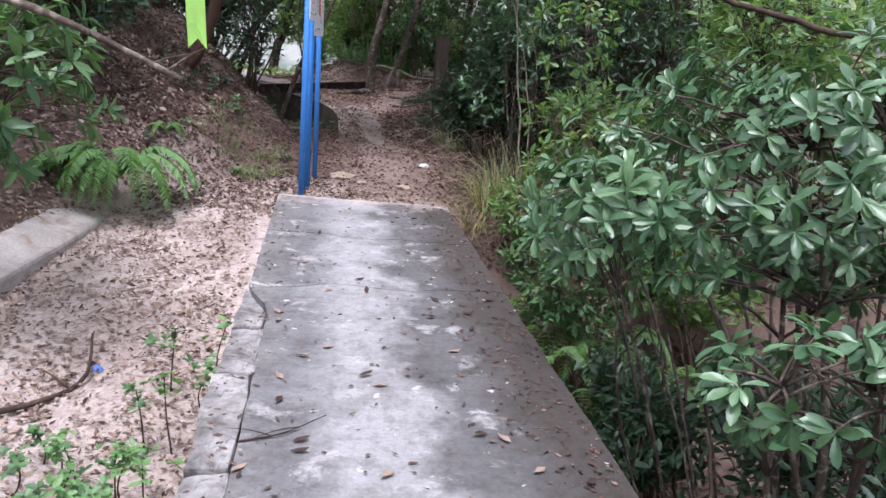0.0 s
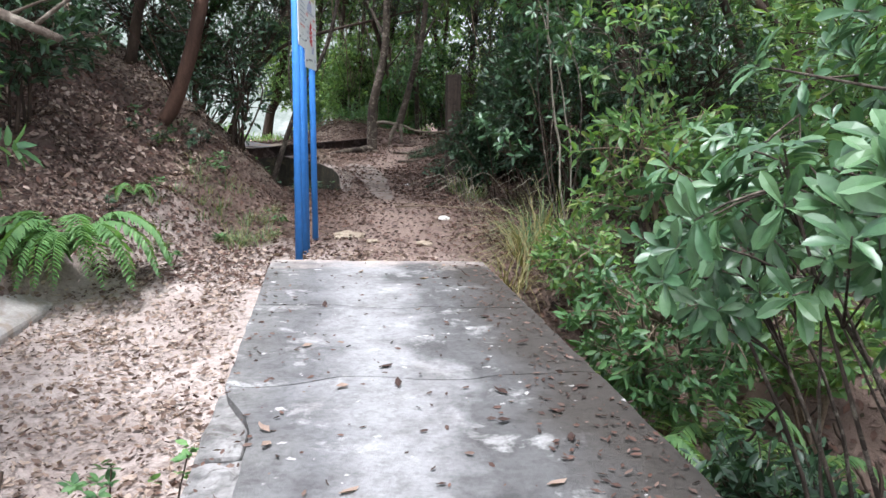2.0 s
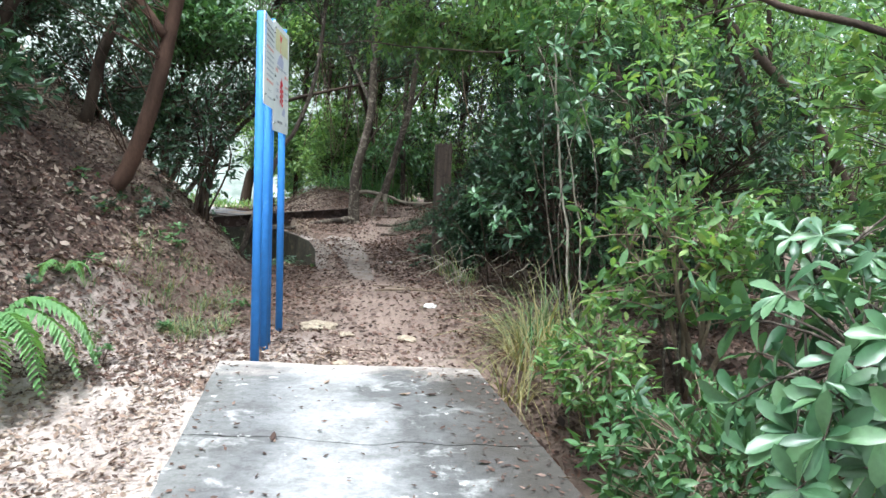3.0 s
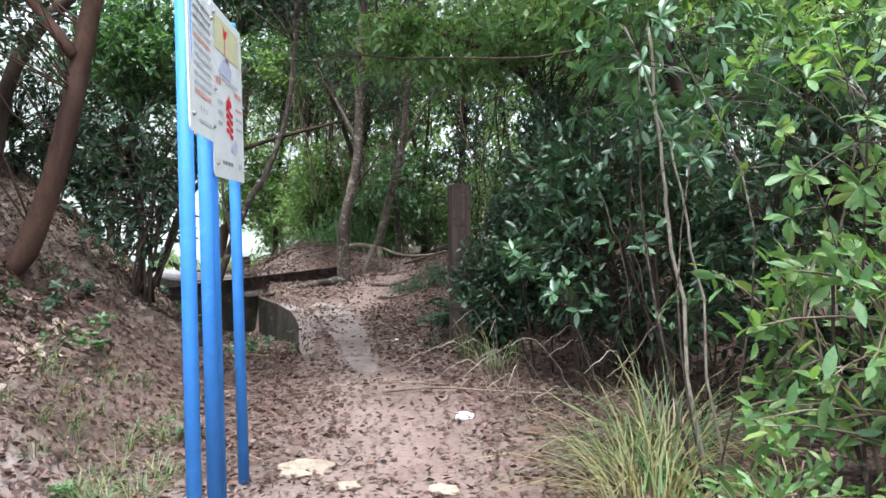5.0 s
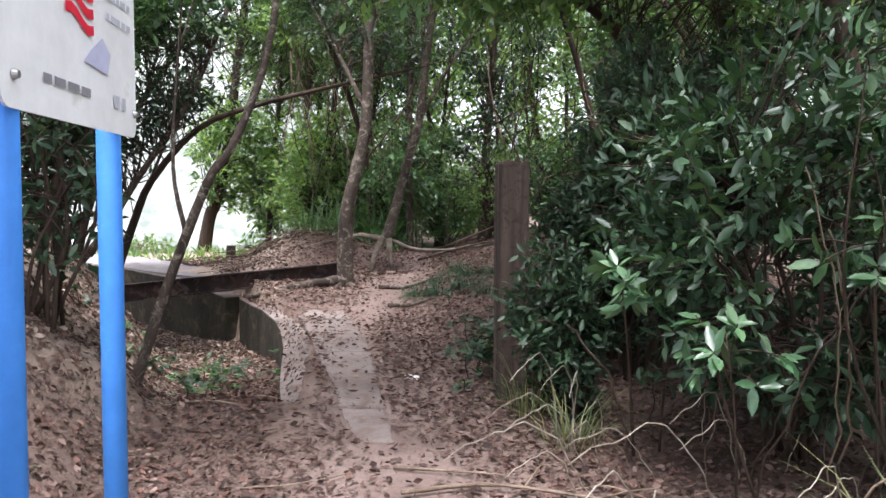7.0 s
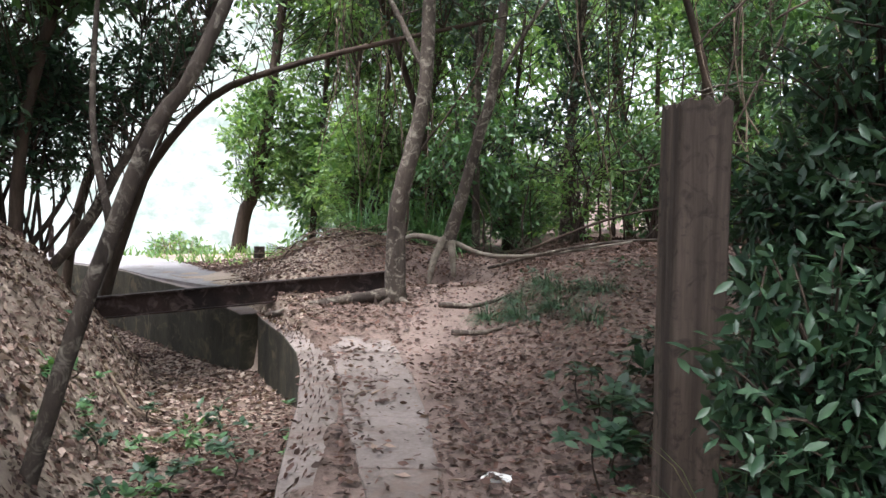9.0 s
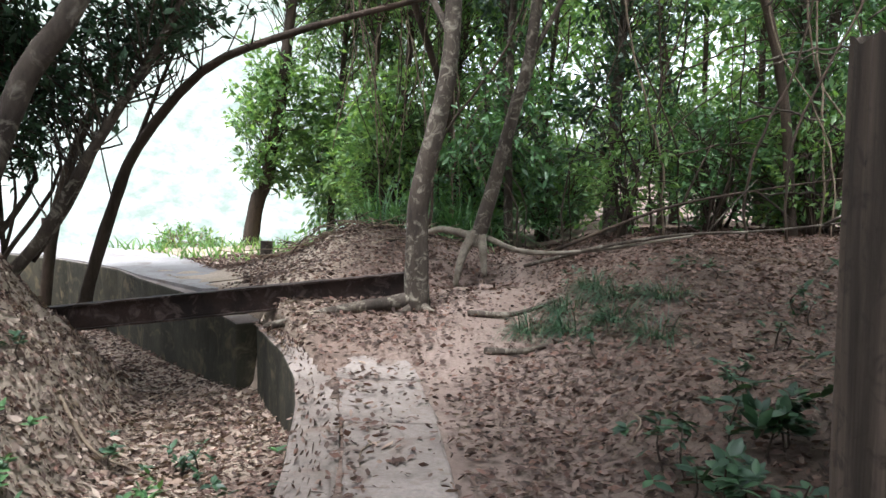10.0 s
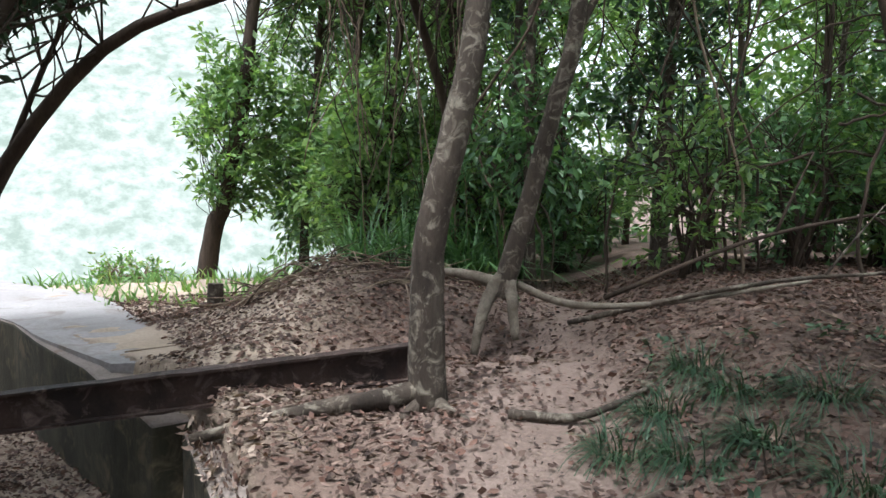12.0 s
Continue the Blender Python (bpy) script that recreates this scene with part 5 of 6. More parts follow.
def hillside():
    """A far hillside across the valley, whose pale haze is painted as a glow."""
    m, nt, b = material("glowing_haze_hillside", 1.0, 0.0)
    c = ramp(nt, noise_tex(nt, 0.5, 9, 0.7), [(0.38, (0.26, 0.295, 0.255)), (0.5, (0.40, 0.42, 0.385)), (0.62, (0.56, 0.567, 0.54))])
    # near-black base; emission stands in for daylight and haze on the slope
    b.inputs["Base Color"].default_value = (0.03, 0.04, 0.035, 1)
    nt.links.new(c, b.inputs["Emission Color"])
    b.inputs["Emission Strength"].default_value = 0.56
    verts, faces = [], []
    for i in range(41):
        a = radians(95 + i * 2.0)
        for j in range(9):
            r = 62 + 5 * j
            verts.append((r * math.cos(a), 10 + r * math.sin(a), -12 + j * 4.6 + 1.5 * noise.noise((i * 0.4, j * 0.5, 0))))
    for i in range(40):
        for j in range(8):
            faces.append((i * 9 + j, i * 9 + j + 1, (i + 1) * 9 + j + 1, (i + 1) * 9 + j))
    tagged(obj("backdrop", verts, faces, m, smooth=True), "pale green hillside across the valley, its haze painted as a glow", "hillside", kind="structure")


hillside()


# ---- loose things ----
def surface(x, y):
    """The height on which a fallen leaf comes to rest: earth, footpath or wall top."""
    z = ground(x, y)
    gap = x - wall_x(y)
    lane = (y > 11.52) & (y < 15.85) & (x > np.interp(y, PATH_Y, PATH_L)) & (x < np.interp(y, PATH_Y, PATH_R))
    z = np.where(lane, np.maximum(z, np.interp(y, [11.5, 13, 15.3, 16], [0.10, 0.185, 0.235, 0.29]) + 0.006), z)
    cope = (y > 12.35) & (y < 16.75) & (gap > 0.0) & (gap < 0.25)
    return np.where(cope, np.maximum(z, wall_top(y) + 0.008), z)


def leaf_litter(name, label, n, box, size, mat, seed, keep, lift=0.008):
    rng = np.random.RandomState(seed)
    x, y = rng.uniform(box[0], box[1], n), rng.uniform(box[2], box[3], n)
    ok = rng.uniform(0, 1, n) < keep(x, y)
    x, y = x[ok], y[ok]
    n = len(x)
    e = 0.04
    z, rest = ground(x, y), surface(x, y)
    nrm = unit(np.stack([-(ground(x + e, y) - z) / e, -(ground(x, y + e) - z) / e, np.ones(n)], 1))
    a = rng.uniform(0, 6.28, n)
    fwd = np.stack([np.cos(a), np.sin(a), 0 * a], 1)
    fwd = unit(fwd - nrm * np.sum(fwd * nrm, 1, keepdims=True) + 0.18 * rng.normal(size=(n, 3)) * np.array((0, 0, 1)))
    up = nrm + 0.5 * rng.normal(size=(n, 3))
    s = size * rng.uniform(0.3, 1.0, n) ** 1.3 * 1.6
    sizes = np.stack([s * rng.uniform(0.6, 1.5, n), s, s * rng.uniform(0.1, 1.5, n)], 1)
    ob = quads_mesh(name, *DEAD_LEAF, np.stack([x, y, rest + lift + rng.uniform(0, 0.02, n)], 1), frames_from(fwd, up), sizes, mat)
    return tagged(ob, label, "leaves", kind="stuff")


def on_slab(x, y, m=0.0):
    return (y < 7.9) & (x > slab_left(y) - 0.2 - m) & (x < slab_right(y) + m)


def on_path(x, y):
    lane = (x > np.interp(y, PATH_Y, PATH_L)) & (x < np.interp(y, PATH_Y, PATH_R))
    return (y > 11.5) & (y < 15.9) & (lane | ((x > wall_x(y)) & (x < wall_x(y) + 0.24)))


def trod(x, y):
    """How much the middle of the trail is kept bare by feet."""
    c = np.interp(y, [8, 9.5, 11, 12, 15.2, 16, 17, 18], [-0.8, -0.75, -0.8, -1.2, -1.5, -1.3, -1.05, -0.9])
    w = np.interp(y, [8, 9.5, 11, 12, 15.2, 16, 18], [1.0, 0.75, 0.5, 0.2, 0.24, 0.40, 0.2])
    return np.exp(-((x - c) / w) ** 2)


leaf_litter("sand_litter", "pale dead leaves scattered on the sand", 36000, (-3.9, -0.4, 1.0, 8.8), 0.042, PALE_LITTER, 601, lambda x, y: np.where(on_slab(x, y), 0, 0.25 + 0.5 * step(soft_noise(x, y, 0.9, 33), -0.25, 0.3)))
leaf_litter("sand_litter", "dark dead leaf scraps scattered on the sand", 15000, (-3.9, -0.4, 1.0, 8.8), 0.030, LITTER, 606, lambda x, y: np.where(on_slab(x, y), 0, 0.15 + 0.5 * step(soft_noise(x, y, 0.7, 35), -0.2, 0.3)))
leaf_litter("leaf_litter", "brown dead leaves covering the woodland floor", 220000, (-6.4, 3.5, 8.0, 21.0), 0.038, LITTER, 602,
            lambda x, y: np.where(on_slab(x, y), 0.0, np.where(on_path(x, y), 0.34, 1.0) * np.clip(0.88 - 0.68 * trod(x, y), 0, 1)) * np.where((y > 17.5) & (x < wall_x(y) + road_width(y)) & (x > wall_x(y)), 0.0, 1))
leaf_litter("bank_litter", "dead leaves on the steep bank", 10000, (-6.5, -2.2, 8.0, 11.3), 0.06, LITTER, 603, lambda x, y: np.where(x < -3.3 + 0.1 * np.clip(y - 8, 0, 9), 0.75, 0.0))
leaf_litter("bank_litter", "pale dead leaves on the bank above the kerb", 22000, (-6.5, -2.6, 3.0, 10.6), 0.062, PALE_LITTER, 607, lambda x, y: np.where(x < -3.45 + 0.25 * np.clip(y - 8, 0, 3), 0.75, 0.0))
leaf_litter("drain_bank_litter", "pale dead leaves on the bank above the drain", 30000, (-6.0, -2.2, 11.3, 16.8), 0.055, PALE_LITTER, 605, lambda x, y: np.where(x < -3.3 + 0.1 * np.clip(y - 8, 0, 9), np.where(y > 11.5, 0.45, 0.75), 0.0))
leaf_litter("gully_litter", "dark dead leaves in the gully", 9000, (0.2, 4.5, 0.5, 9.0), 0.08, LITTER, 604, lambda x, y: np.where(on_slab(x, y, 0.05), 0, 0.8))


def crumbs():
    """Leaf crumbs and grit swept to the edges of the walkway."""
    rng = np.random.RandomState(66)
    n = 1500
    y = rng.uniform(1.2, 7.8, n)
    u = np.where(rng.uniform(0, 1, n) < 0.6, 1 - np.abs(rng.normal(size=n)) * 0.14, np.where(rng.uniform(0, 1, n) < 0.4, np.abs(rng.normal(size=n)) * 0.08, rng.uniform(0, 1, n)))
    ok = (u > 0) & (u < 0.99)
    y, u = y[ok], u[ok]
    x = slab_left(y) * (1 - u) + slab_right(y) * u
    a = rng.uniform(0, 6.28, len(x))
    fwd = np.stack([np.cos(a), np.sin(a), 0.1 * rng.normal(size=len(x))], 1)
    ob = quads_mesh("leaf_crumbs", *DEAD_LEAF, np.stack([x, y, 0 * x + 0.007], 1), frames_from(fwd, np.array((0, 0, 1.0)) + 0.3 * rng.normal(size=(len(x), 3))), rng.uniform(0.008, 0.045, len(x)), LITTER)
    tagged(ob, "small leaf crumbs strewn on the concrete walkway", "leaves", kind="stuff")


crumbs()

# ---- small things ----
def stick(name, label, pts, r, mat=TWIG, side=(), group="fallen sticks", category="stick", on_ground=True):
    """A fallen stick that follows the ground, with side twigs."""
    if on_ground:
        pts = [(x, y, max(gz(x, y), 0.0 if bool(on_slab(np.array(x), np.array(y))) else -9) + r * 0.8 + z) for x, y, z in pts]
    base = Vector(pts[0])
    top = thing(name, base, label, category, group)
    p = curve_points(pts, 14)
    v, f = tube(p - np.array(base), np.linspace(r, r * 0.4, 14), 6, np.random.RandomState(int(abs(pts[0][0]) * 99)), 0.12)
    obj("stem", v, f, mat, top, smooth=True)
    for at, d, rr in side:
        s = p[at]
        v, f = tube(curve_points([s, s + np.array(d) * 0.5 + np.array((0, 0, 0.01)), s + np.array(d)], 6) - np.array(base), np.linspace(rr, rr * 0.4, 6), 5)
        obj("twig", v, f, mat, top, smooth=True)
    return top


stick("stick", "dark forked twig lying on the walkway", [(-0.76, 2.86, 0.0), (-0.6, 2.94, 0.008), (-0.45, 3.12, 0.012)], 0.005, DARK_BARK, [(9, (-0.16, -0.13, 0.004), 0.0035), (5, (-0.2, 0.03, 0.004), 0.003)])
stick("stick", "dark fallen branch on the sand", [(-2.75, 3.9, 0.01), (-2.35, 4.25, 0.02), (-2.2, 4.6, 0.03), (-2.32, 5.0, 0.12)], 0.022, DARK_BARK, [(7, (-0.2, 0.05, 0.1), 0.01)])
stick("stick", "pale dead branch lying beside the footpath", [(-0.9, 10.75, 0.02), (-0.5, 10.85, 0.03), (-0.05, 10.7, 0.03), (0.5, 10.4, 0.06)], 0.012, TWIG, [(6, (0.2, 0.3, 0.1), 0.006), (9, (0.2, -0.2, 0.12), 0.006)])
stick("stick", "thin pale twig by the trail", [(-0.95, 11.1, 0.01), (-0.72, 11.05, 0.02), (-0.4, 11.0, 0.02)], 0.010)
stick("stick", "thin pale twig by the trail", [(-0.42, 10.7, 0.01), (-0.45, 10.3, 0.02), (-0.32, 9.95, 0.1)], 0.008)
stick("stick", "dark root crossing the trail", [(-1.2, 15.75, -0.01), (-0.95, 15.7, 0.015), (-0.7, 15.8, -0.01)], 0.028, BARK)
stick("stick", "dark root crossing the trail", [(-1.35, 16.6, -0.01), (-1.0, 16.55, 0.015), (-0.6, 16.75, 0.0)], 0.03, BARK)
stick("stick", "short dead stick on the drain's bank", [(-3.6, 14.9, 0.01), (-3.35, 14.8, 0.03), (-3.05, 14.75, 0.02)], 0.015)

# long bare branch along the wood's edge
stick("fallen_branch", "long pale fallen branch at the wood's edge", [(-0.9, 18.2, 0.05), (-0.2, 17.9, 0.1), (0.5, 18.0, 0.08), (1.4, 18.3, 0.14), (2.6, 18.6, 0.25), (4.0, 19.0, 0.5)], 0.02, BARK, [(6, (0.5, 0.2, 0.5), 0.010), (9, (0.6, -0.2, 0.35), 0.018)])
stick("fallen_branch", "dark fallen branch at the wood's edge", [(-0.6, 18.6, 0.1), (0.5, 18.7, 0.3), (1.6, 18.9, 0.5), (3.0, 19.2, 0.7)], 0.02, DARK_BARK, [(5, (0.3, 0.1, 0.6), 0.014), (8, (0.4, 0.1, -0.3), 0.014)])

# brush heap on the mound
brush_rng = random.Random(5)
for k in range(90):
    x, y, a, L = brush_rng.uniform(-3.5, -1.6), brush_rng.uniform(18.6, 20.2), brush_rng.uniform(0, 6.28), brush_rng.uniform(0.35, 0.95)
    stick("brush_stick", "dry brown stick in the brush heap", [(x, y, 0.0), (x + L * 0.5 * math.cos(a), y + L * 0.5 * math.sin(a), brush_rng.uniform(0.04, 0.15)), (x + L * math.cos(a), y + L * math.sin(a), brush_rng.uniform(0.02, 0.25))], 0.008, TWIG if k % 3 else DARK_BARK, group="brush heap")
for k in range(40):
    x, y = brush_rng.uniform(-4.2, 3.0), brush_rng.uniform(8.6, 18.0)
    if abs(x + 0.9) < 0.35 or (x < -1.7 and y < 10.2):
        continue
    a, L = brush_rng.uniform(0, 6.28), brush_rng.uniform(0.2, 0.6)
    stick("twig", "dry brown twig among dead leaves", [(x, y, 0.01), (x + L * 0.5 * math.cos(a), y + L * 0.5 * math.sin(a), 0.03), (x + L * math.cos(a + 0.3), y + L * math.sin(a + 0.3), 0.015)], 0.006, TWIG, group="twigs on the floor")


# vines and bare stems in front of the wood and in the gully
def vine(label, pts, r, mat=DARK_BARK, name="vine", category="vine", group="vines"):
    base = Vector(pts[0])
    top = thing(name, base, label, category, group)
    p = curve_points(pts, 20)
    sway = min(0.04, 0.03 * (Vector(pts[-1]) - base).length)
    p = p + np.array([[sway * noise.noise((i * 0.5, pts[0][0], k)) for k in range(3)] for i in range(20)])
    v, f = tube(p - np.array(base), np.linspace(r, r * 0.7, 20), 5)
    obj("stem", v, f, mat, top, smooth=True)


vine_rng = random.Random(12)
for dx, r in ((0.0, 0.012), (0.10, 0.008)):
    vine("pale bare stem standing in the thicket's edge", [(0.86 + dx, 9.0, gz(0.86 + dx, 9.0) - 0.05), (0.71 + dx, 9.0, 1.11), (0.636 + 0.6 * dx, 9.0, 1.65), (0.60 - 1.2 * dx, 9.0, 2.3)], r, PALE_BARK, "bare_branch", "branch", "pale stems")
for k in range(34):
    x, y = vine_rng.uniform(-2.0, 4.5), vine_rng.uniform(18.7, 20.6)
    if x < -1.0:
        y += 0.9
    h, dx = vine_rng.uniform(2.0, 4.5), vine_rng.uniform(-1.2, 1.2)
    vine("thin bare vine climbing at the wood's edge", [(x, y, gz(x, y) - 0.05), (x + dx * 0.1, y, gz(x, y) + h * 0.3), (x + dx * 0.8, y + 0.2, gz(x, y) + h * 0.65), (x + dx, y + 0.2, gz(x, y) + h)], vine_rng.uniform(0.006, 0.018), DARK_BARK if k % 3 else TWIG)
for k in range(30):
    x, y = vine_rng.uniform(0.9, 4.0), vine_rng.uniform(1.5, 7.5)
    if x < float(slab_right(y)) + 0.35:
        continue
    a, L = vine_rng.uniform(0, 6.28), vine_rng.uniform(0.6, 1.6)
    z = gz(x, y)
    vine("bare dark branch in the shaded gully", [(x, y, z - 0.05), (x + 0.3 * L * math.cos(a), y + 0.3 * L * math.sin(a), z + 0.35 * L), (x + 0.6 * L * math.cos(a), y + 0.6 * L * math.sin(a), z + 0.8 * L)], vine_rng.uniform(0.008, 0.02), DARK_BARK, "bare_branch", "branch", "gully branches")
for k in range(26):
    x, y = vine_rng.uniform(0.1, 2.6), vine_rng.uniform(9.6, 12.0)
    a, L = vine_rng.uniform(-1.5, 1.5), vine_rng.uniform(0.6, 1.7)
    z = gz(x, y)
    vine("bare thin stem below the thicket", [(x, y, z - 0.05), (x + 0.2 * L * math.sin(a), y - 0.2 * L, z + 0.5 * L), (x + 0.5 * L * math.sin(a), y - 0.3 * L, z + 0.9 * L)], vine_rng.uniform(0.003, 0.007), TWIG if k % 3 == 0 else DARK_BARK, "bare_branch", "branch", "thicket stems")
vine("drooping branch over the trail", [(3.0, 11.0, 3.2), (1.5, 10.9, 2.75), (0.2, 11.2, 2.6), (-1.0, 11.8, 2.75), (-1.8, 12.2, 2.8)], 0.011, DARK_BARK, "bare_branch", "branch", "thicket stems")
vine("thick crooked branch leaning over the gully", [(3.4, 7.0, 1.9), (2.6, 7.2, 2.05), (1.8, 7.6, 2.35), (1.0, 8.0, 2.7)], 0.03, DARK_BARK, "bare_branch", "branch", "thicket stems")

for k in range(34):
    x, y = vine_rng.uniform(-3.3, -1.7), vine_rng.uniform(20.2, 21.4)
    z, h = vine_rng.uniform(3.2, 4.6), vine_rng.uniform(1.2, 2.6)
    vine("dry brown vine hanging in a tangle", [(x, y, z), (x + vine_rng.uniform(-0.2, 0.2), y - 0.1, z - h * 0.4), (x + vine_rng.uniform(-0.4, 0.4), y, z - h)], vine_rng.uniform(0.004, 0.011), TWIG if k % 2 else DARK_BARK)
for k in range(9):
    x, y = vine_rng.uniform(-2.9, -1.2), vine_rng.uniform(20.1, 20.9)
    tuft("strap_leaf_tuft", "tall dark tuft of arching strap leaves behind the brush", x, y, 70, 1.0, 0.026, LEAF_MID, 1200 + k, 0.25, "strap-leaf tufts", 1.2)

for k, (x, y, z) in enumerate(((0.35, 10.2, 0.85), (0.75, 10.1, 1.25), (0.15, 11.0, 1.05), (1.1, 9.9, 0.7), (0.9, 10.0, 1.9))):
    plant("leafy_sprig", "sprig of paler pointed leaves in front of the thicket", "shrub", (x + 0.25, y + 0.35), (x, y, z), (0.28, 0.25, 0.22), 9, 0.115, LEAF_BIG, DARK_BARK, 1300 + k, per=7, kind="rosette", stems=2, stem_radius=0.010, group="thicket sprigs")
for k in range(24):
    x, y = vine_rng.uniform(-0.1, 1.3), vine_rng.uniform(9.7, 11.6)
    a = vine_rng.uniform(-0.9, 0.9)
    z, L = gz(x, y), vine_rng.uniform(0.4, 0.9)
    vine("bleached arching grass stalk below the thicket", [(x, y, z), (x - 0.2 * L + 0.2 * a, y - 0.15 * L, z + 0.55 * L), (x - 0.5 * L + 0.4 * a, y - 0.35 * L, z + 0.45 * L)], 0.0035, PALE_BARK, "dry_stalk", "stalk", "dry stalks")
for k in range(26):
    x0, y0 = vine_rng.uniform(-0.5, 3.6), vine_rng.uniform(18.4, 19.4)
    z0, L, a = gz(x0, y0) + vine_rng.uniform(0.3, 2.6), vine_rng.uniform(0.8, 2.2), vine_rng.uniform(-0.5, 0.9)
    vine("crooked bare branch among the woodland stems", [(x0, y0, z0), (x0 + L * 0.5, y0 + 0.1, z0 + L * 0.5 * a + 0.1), (x0 + L, y0 + 0.15, z0 + L * a)], vine_rng.uniform(0.006, 0.016), DARK_BARK if k % 2 else BARK, "bare_branch", "branch", "woodland branches")

# dead branch with a stub and the strip of marking tape, on the bank side
stick("dead_branch", "bare broken branch reaching out from the bank shrub", [(-2.6, 3.75, 1.72), (-2.0, 3.7, 1.64), (-1.55, 3.65, 1.49), (-1.22, 3.6, 1.36)], 0.026, BARK, [(12, (0.2, 0.02, 0.13), 0.007), (11, (0.22, 0.0, 0.06), 0.005)], group="", category="branch", on_ground=False)
vine("thin twig hanging over the walkway", [(-2.4, 2.2, 2.25), (-1.4, 1.9, 2.2), (-0.5, 1.62, 2.05)], 0.008, DARK_BARK, "hanging_twig", "branch", "bank twigs")


def tape():
    verts, faces = [], []
    for i in range(11):
        z = 2.05 - 0.049 * i
        w = 0.019
        bend = 0.012 * math.sin(i * 0.7)
        notch = 0.02 if i == 10 else 0.0
        verts += [(-0.52 - w, 1.62 + bend, z), (-0.52, 1.62 + bend + 0.003, z + notch), (-0.52 + w, 1.62 + bend, z)]
    for i in range(10):
        a = 3 * i
        faces += [(a, a + 1, a + 4, a + 3), (a + 1, a + 2, a + 5, a + 4)]
    ob = obj("marking_tape", verts, faces, LIME_TAPE)
    mod = ob.modifiers.new("thickness", "SOLIDIFY")
    mod.thickness = 0.0015
    tagged(ob, "lime green marking tape with a notched end, hanging from a twig", "tape")


tape()


# stones and litter
def stone(name, label, x, y, size, mat, seed, category="stone", z=None):
    bm = bmesh.new()
    bmesh.ops.create_icosphere(bm, subdivisions=3, radius=1)
    for v in bm.verts:
        n = noise.noise(v.co * 1.4 + Vector((seed, 0, 0))) * 0.35 + noise.noise(v.co * 4 + Vector((seed, 3, 0))) * 0.1
        v.co = Vector((v.co.x * size[0], v.co.y * size[1], v.co.z * size[2])) * (1 + n)
    me = bpy.data.meshes.new(name)
    bm.to_mesh(me)
    bm.free()
    me.materials.append(mat)
    ob = new(name, me)
    ob.location = (x, y, (gz(x, y) if z is None else z) + size[2] * 0.35)
    tagged(ob, label, category)


stone("stone", "flat yellowish stone beside the trail", -1.28, 9.4, (0.16, 0.10, 0.05), STONE, 1)
stone("crumpled_paper", "crumpled white paper on dead leaves", -0.33, 10.2, (0.06, 0.045, 0.03), WHITE_LITTER, 4, "litter")
stone("crumpled_paper", "crumpled white scrap beside the footpath", -0.90, 12.85, (0.07, 0.04, 0.02), WHITE_LITTER, 9, "litter")
stone("plastic_scrap", "crumpled blue plastic scrap on the sand", -2.2, 4.78, (0.04, 0.03, 0.025), BLUE_LITTER, 6, "litter")
for k, (x, y, s) in enumerate(((-1.0, 9.1, 0.05), (-0.5, 9.0, 0.06), (-0.95, 8.3, 0.05), (-1.25, 17.5, 0.07), (-1.45, 17.3, 0.05), (-0.6, 13.6, 0.05), (-0.5, 8.5, 0.04), (-1.9, 8.2, 0.05), (-0.7, 8.9, 0.035), (-2.2, 7.2, 0.04), (-1.55, 17.75, 0.07))):
    stone("stone", "small earth-stained stone on the trail", x, y, (s * 1.3, s, s * 0.55), STONE if k < 3 else SOIL, 20 + k)


def stump(x, y):
    base = Vector((x, y, gz(x, y) - 0.05))
    v, f = tube([(0, 0, 0), (0.005, 0, 0.1), (0.01, 0, 0.26)], [0.085, 0.07, 0.066], 12, np.random.RandomState(3), 0.06)
    ob = obj("tree_stump", v, f, BARK)
    ob.location = base
    tagged(ob, "short sawn grey tree stump by the road", "stump")


stump(-3.78, 19.4)
v, f = tube([(-7.3, 20.9, 0.3), (-7.3, 20.9, 0.6), (-7.3, 20.9, 0.95)], [0.04, 0.04, 0.04], 10)
tagged(obj("bollard", v, f, RUST), "short dark marker post at the road's edge", "post")


# weeds on the sand's edge and seedlings in the wood
def weed(x, y, h, seed, label, mat=LEAF_FERN, group="weeds", z=None, leaf=0.055):
    rng = np.random.RandomState(seed)
    b = np.array((x, y, (gz(x, y) if z is None else z) - 0.01))
    top = thing("weed", b, label, "weed", group)
    p = curve_points([(0, 0, 0), (rng.uniform(-0.04, 0.04), rng.uniform(-0.04, 0.04), h * 0.5), (rng.uniform(-0.06, 0.06), rng.uniform(-0.06, 0.06), h)], 8)
    v, f = tube(p, np.linspace(0.006, 0.003, 8), 5)
    obj("stem", v, f, DARK_BARK, top)
    tips = np.vstack([p[6:], p[[5, 6, 6, 7, 7]] + rng.normal(size=(5, 3)) * np.array((0.075, 0.075, 0.035))])
    pl, fr, sz = rosettes(tips, np.tile((0, 0, 1.0), (len(tips), 1)) + 0.3 * rng.normal(size=(len(tips), 3)), 6, rng, leaf)
    sizes = np.stack([sz * 1.4, sz, sz], 1)
    quads_mesh("foliage", *SMALL_LEAF, pl, fr, sizes, mat, top)


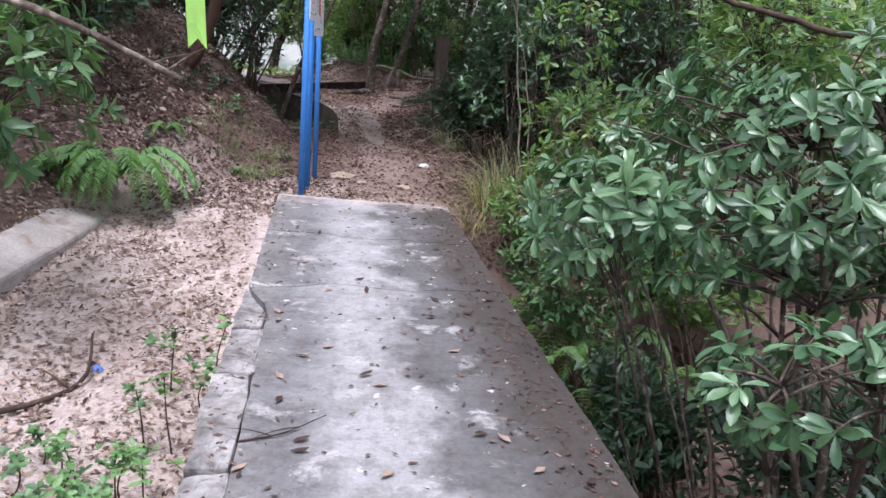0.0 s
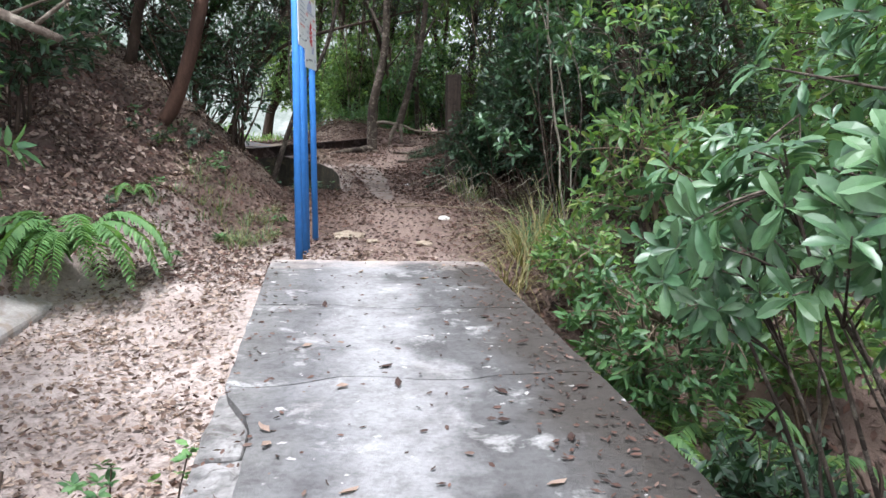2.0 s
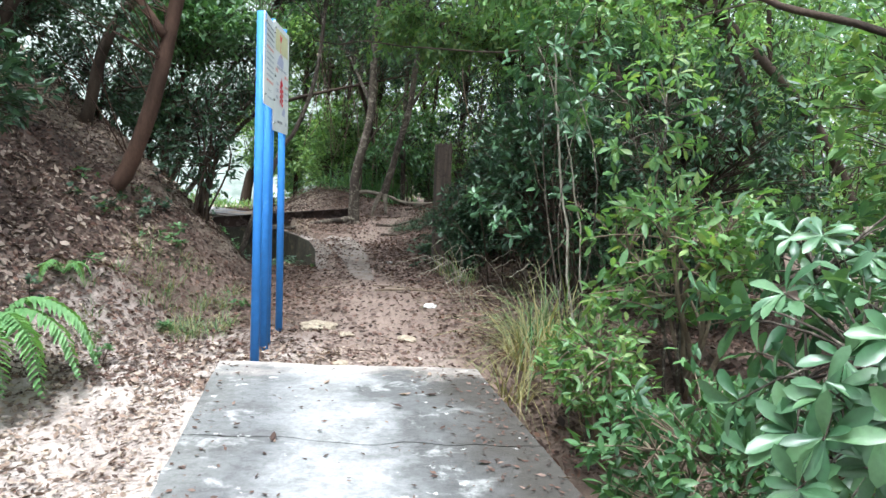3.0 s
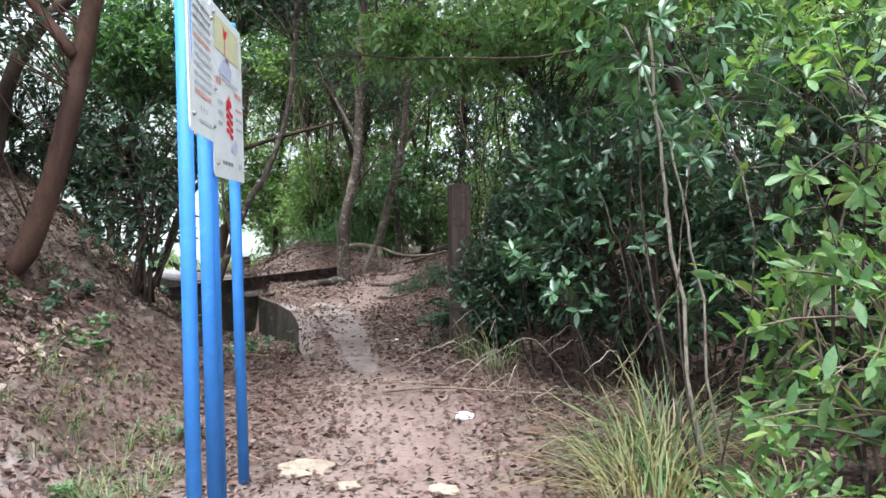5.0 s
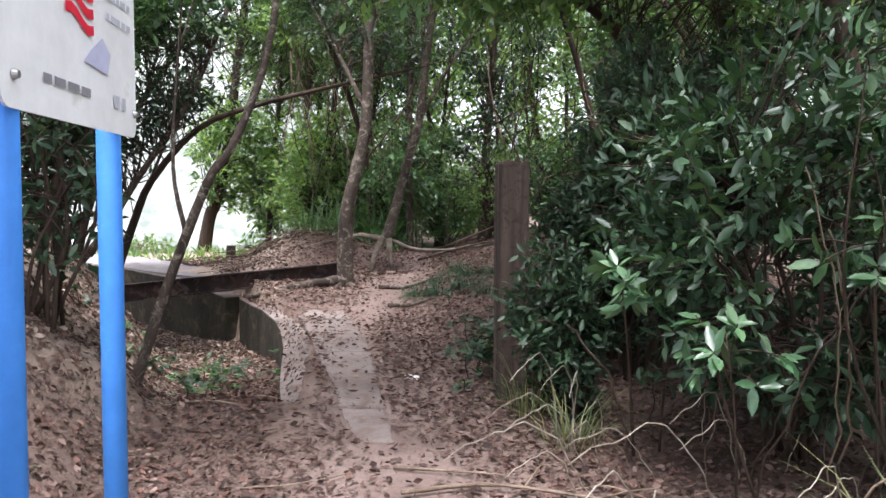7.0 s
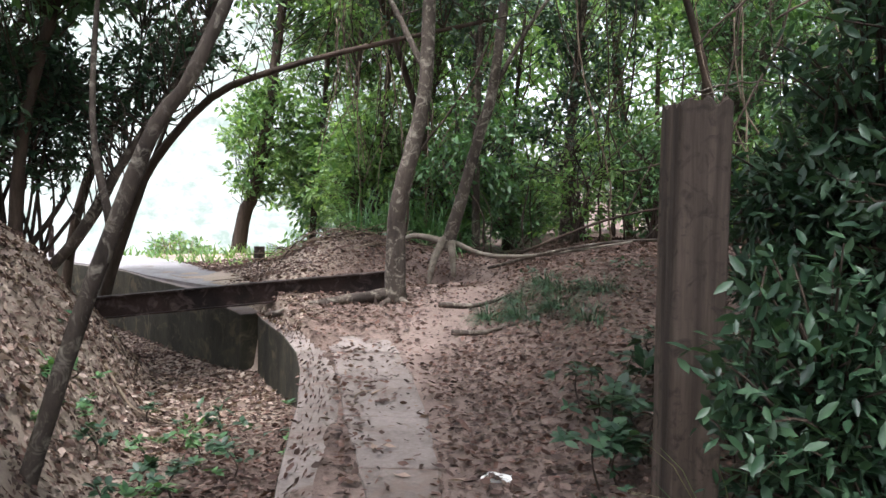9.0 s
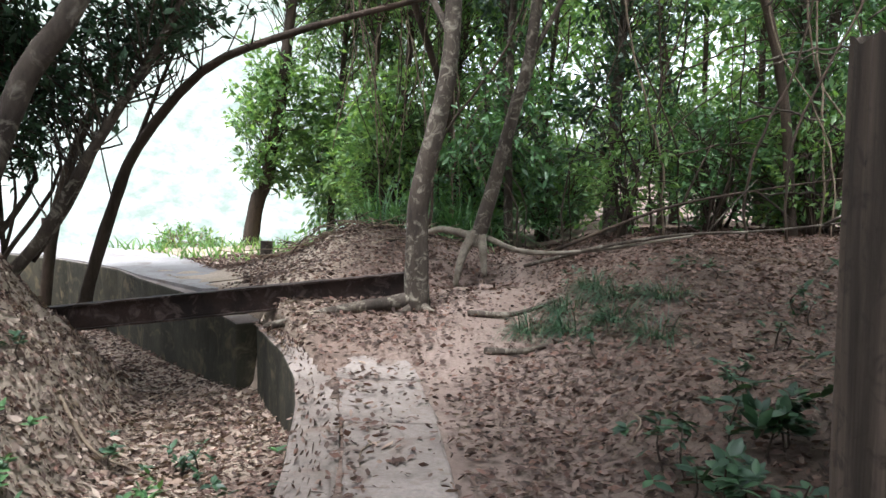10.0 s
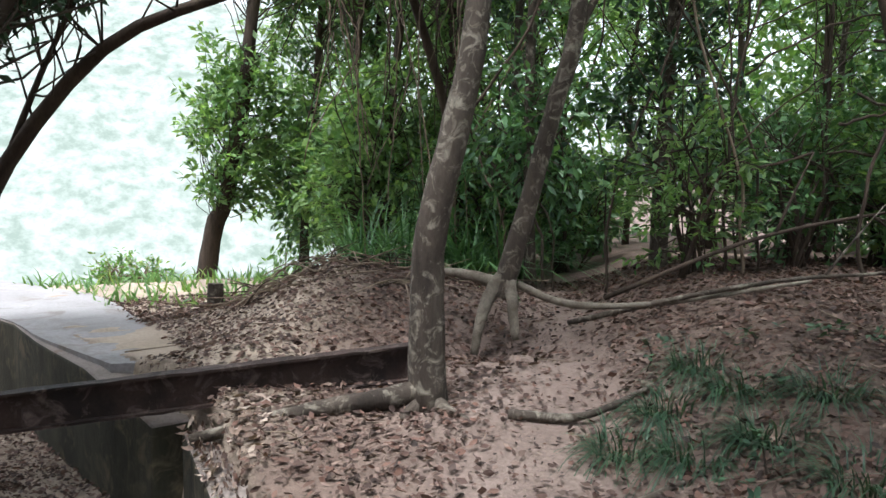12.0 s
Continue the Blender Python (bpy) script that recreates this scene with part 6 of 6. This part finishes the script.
for k, (x, y, h) in enumerate(((-1.15, 2.75, 0.55), (-1.25, 2.6, 0.5), (-1.35, 2.95, 0.5), (-1.45, 2.7, 0.42), (-1.05, 2.5, 0.55), (-1.75, 3.1, 0.35), (-1.6, 2.85, 0.4), (-1.32, 3.5, 0.65), (-1.22, 4.1, 0.75), (-1.12, 3.75, 0.6), (-1.2, 2.35, 0.5), (-1.42, 2.45, 0.4))):
    weed(x - 0.08, y + 0.4, h * 0.72, 700 + k, "soft green leafy weed beside the walkway", LEAF_FERN, leaf=0.062)
    weed(x - 0.32 + 0.1 * math.sin(k * 3), y + 0.5 + 0.1 * math.cos(k * 5), h * 0.6, 1700 + k, "soft green leafy weed beside the walkway", LEAF_MID, leaf=0.055)
weed_rng = random.Random(8)
for k in range(44):
    x, y = weed_rng.uniform(-0.7, 2.2), weed_rng.uniform(12.4, 17.2)
    if x < -0.85 + 0.05 * (15 - y):
        continue
    weed(x, y, weed_rng.uniform(0.08, 0.22), 720 + k, "dark green seedling among dead leaves", LEAF_DARK, "seedlings", leaf=0.045)
for k in range(46):
    x, y = weed_rng.uniform(-3.9, -2.0), weed_rng.uniform(8.3, 15.0)
    weed(x, y, weed_rng.uniform(0.06, 0.2), 800 + k, "small green seedling on the bank", LEAF_MID if k % 2 else LEAF_DARK, "seedlings", leaf=0.06)
for k in range(26):
    x, y = weed_rng.uniform(-0.55, 0.35), weed_rng.uniform(12.5, 13.8)
    weed(x, y, weed_rng.uniform(0.15, 0.35), 860 + k, "dark leafy seedling at the foot of the post", LEAF_DARK, "seedlings", leaf=0.08)
for k in range(46):
    x, y = weed_rng.uniform(-3.1, -1.9), weed_rng.uniform(8.5, 10.4)
    tuft("grass_tuft", "short sparse grass on the bank's foot", x, y, 26, 0.18, 0.006, GRASS, 900 + k, 0.08, "short grass")


def roadside_grass():
    rng = np.random.RandomState(72)
    n = 2600
    x, y = rng.uniform(-12, -3.6, n), rng.uniform(20.0, 27.0, n)
    ok = (x > wall_x(y) + road_width(y) + 0.1 * rng.normal(size=n)) | (y > 23.9)
    x, y = x[ok], y[ok]
    fwd = np.stack([rng.normal(size=len(x)) * 0.5, rng.normal(size=len(x)) * 0.5, np.ones(len(x))], 1)
    h = rng.uniform(0.08, 0.28, len(x))
    ob = quads_mesh("roadside_grass", *BLADE, np.stack([x, y, ground(x, y) - 0.01], 1), frames_from(fwd, rng.normal(size=(len(x), 3)) + np.array((0, 0, 0.2))), np.stack([0 * h + 0.03, h, h], 1), LEAF_LIME)
    tagged(ob, "sunlit yellow-green grass past the road", "grass", kind="stuff")


roadside_grass()


# fallen leaves on the walkway and the footpath
def fallen_leaves():
    rng = random.Random(31)
    first = {}
    for k in range(64):
        if k < 44:
            y = rng.uniform(1.6, 7.7)
            u = rng.random()
            x = float(slab_left(y)) * (1 - u) + float(slab_right(y)) * u
            z = 0.008
        else:
            y = rng.uniform(11.7, 15.6)
            x = float(np.interp(y, PATH_Y, PATH_L)) + rng.uniform(0.02, 0.45)
            z = float(np.interp(y, [11.5, 13, 15.3, 16], [0.10, 0.185, 0.235, 0.29])) + 0.012
        mat = (LITTER, PALE_LITTER)[k % 2]
        s = rng.uniform(0.05, 0.10)
        m = pose(x, y, z, rng.uniform(-8, 8), rng.uniform(-8, 8), rng.uniform(0, 360))
        if mat not in first:
            ob = obj("fallen_leaf", [tuple(0.08 * c for c in v) for v in DEAD_LEAF[0]], DEAD_LEAF[1], mat)
            tagged(ob, "curled brown dead leaf lying on concrete", "leaf", "fallen leaves")
            ob.matrix_world = m
            first[mat] = ob
        else:
            copy_thing(first[mat], m)


fallen_leaves()
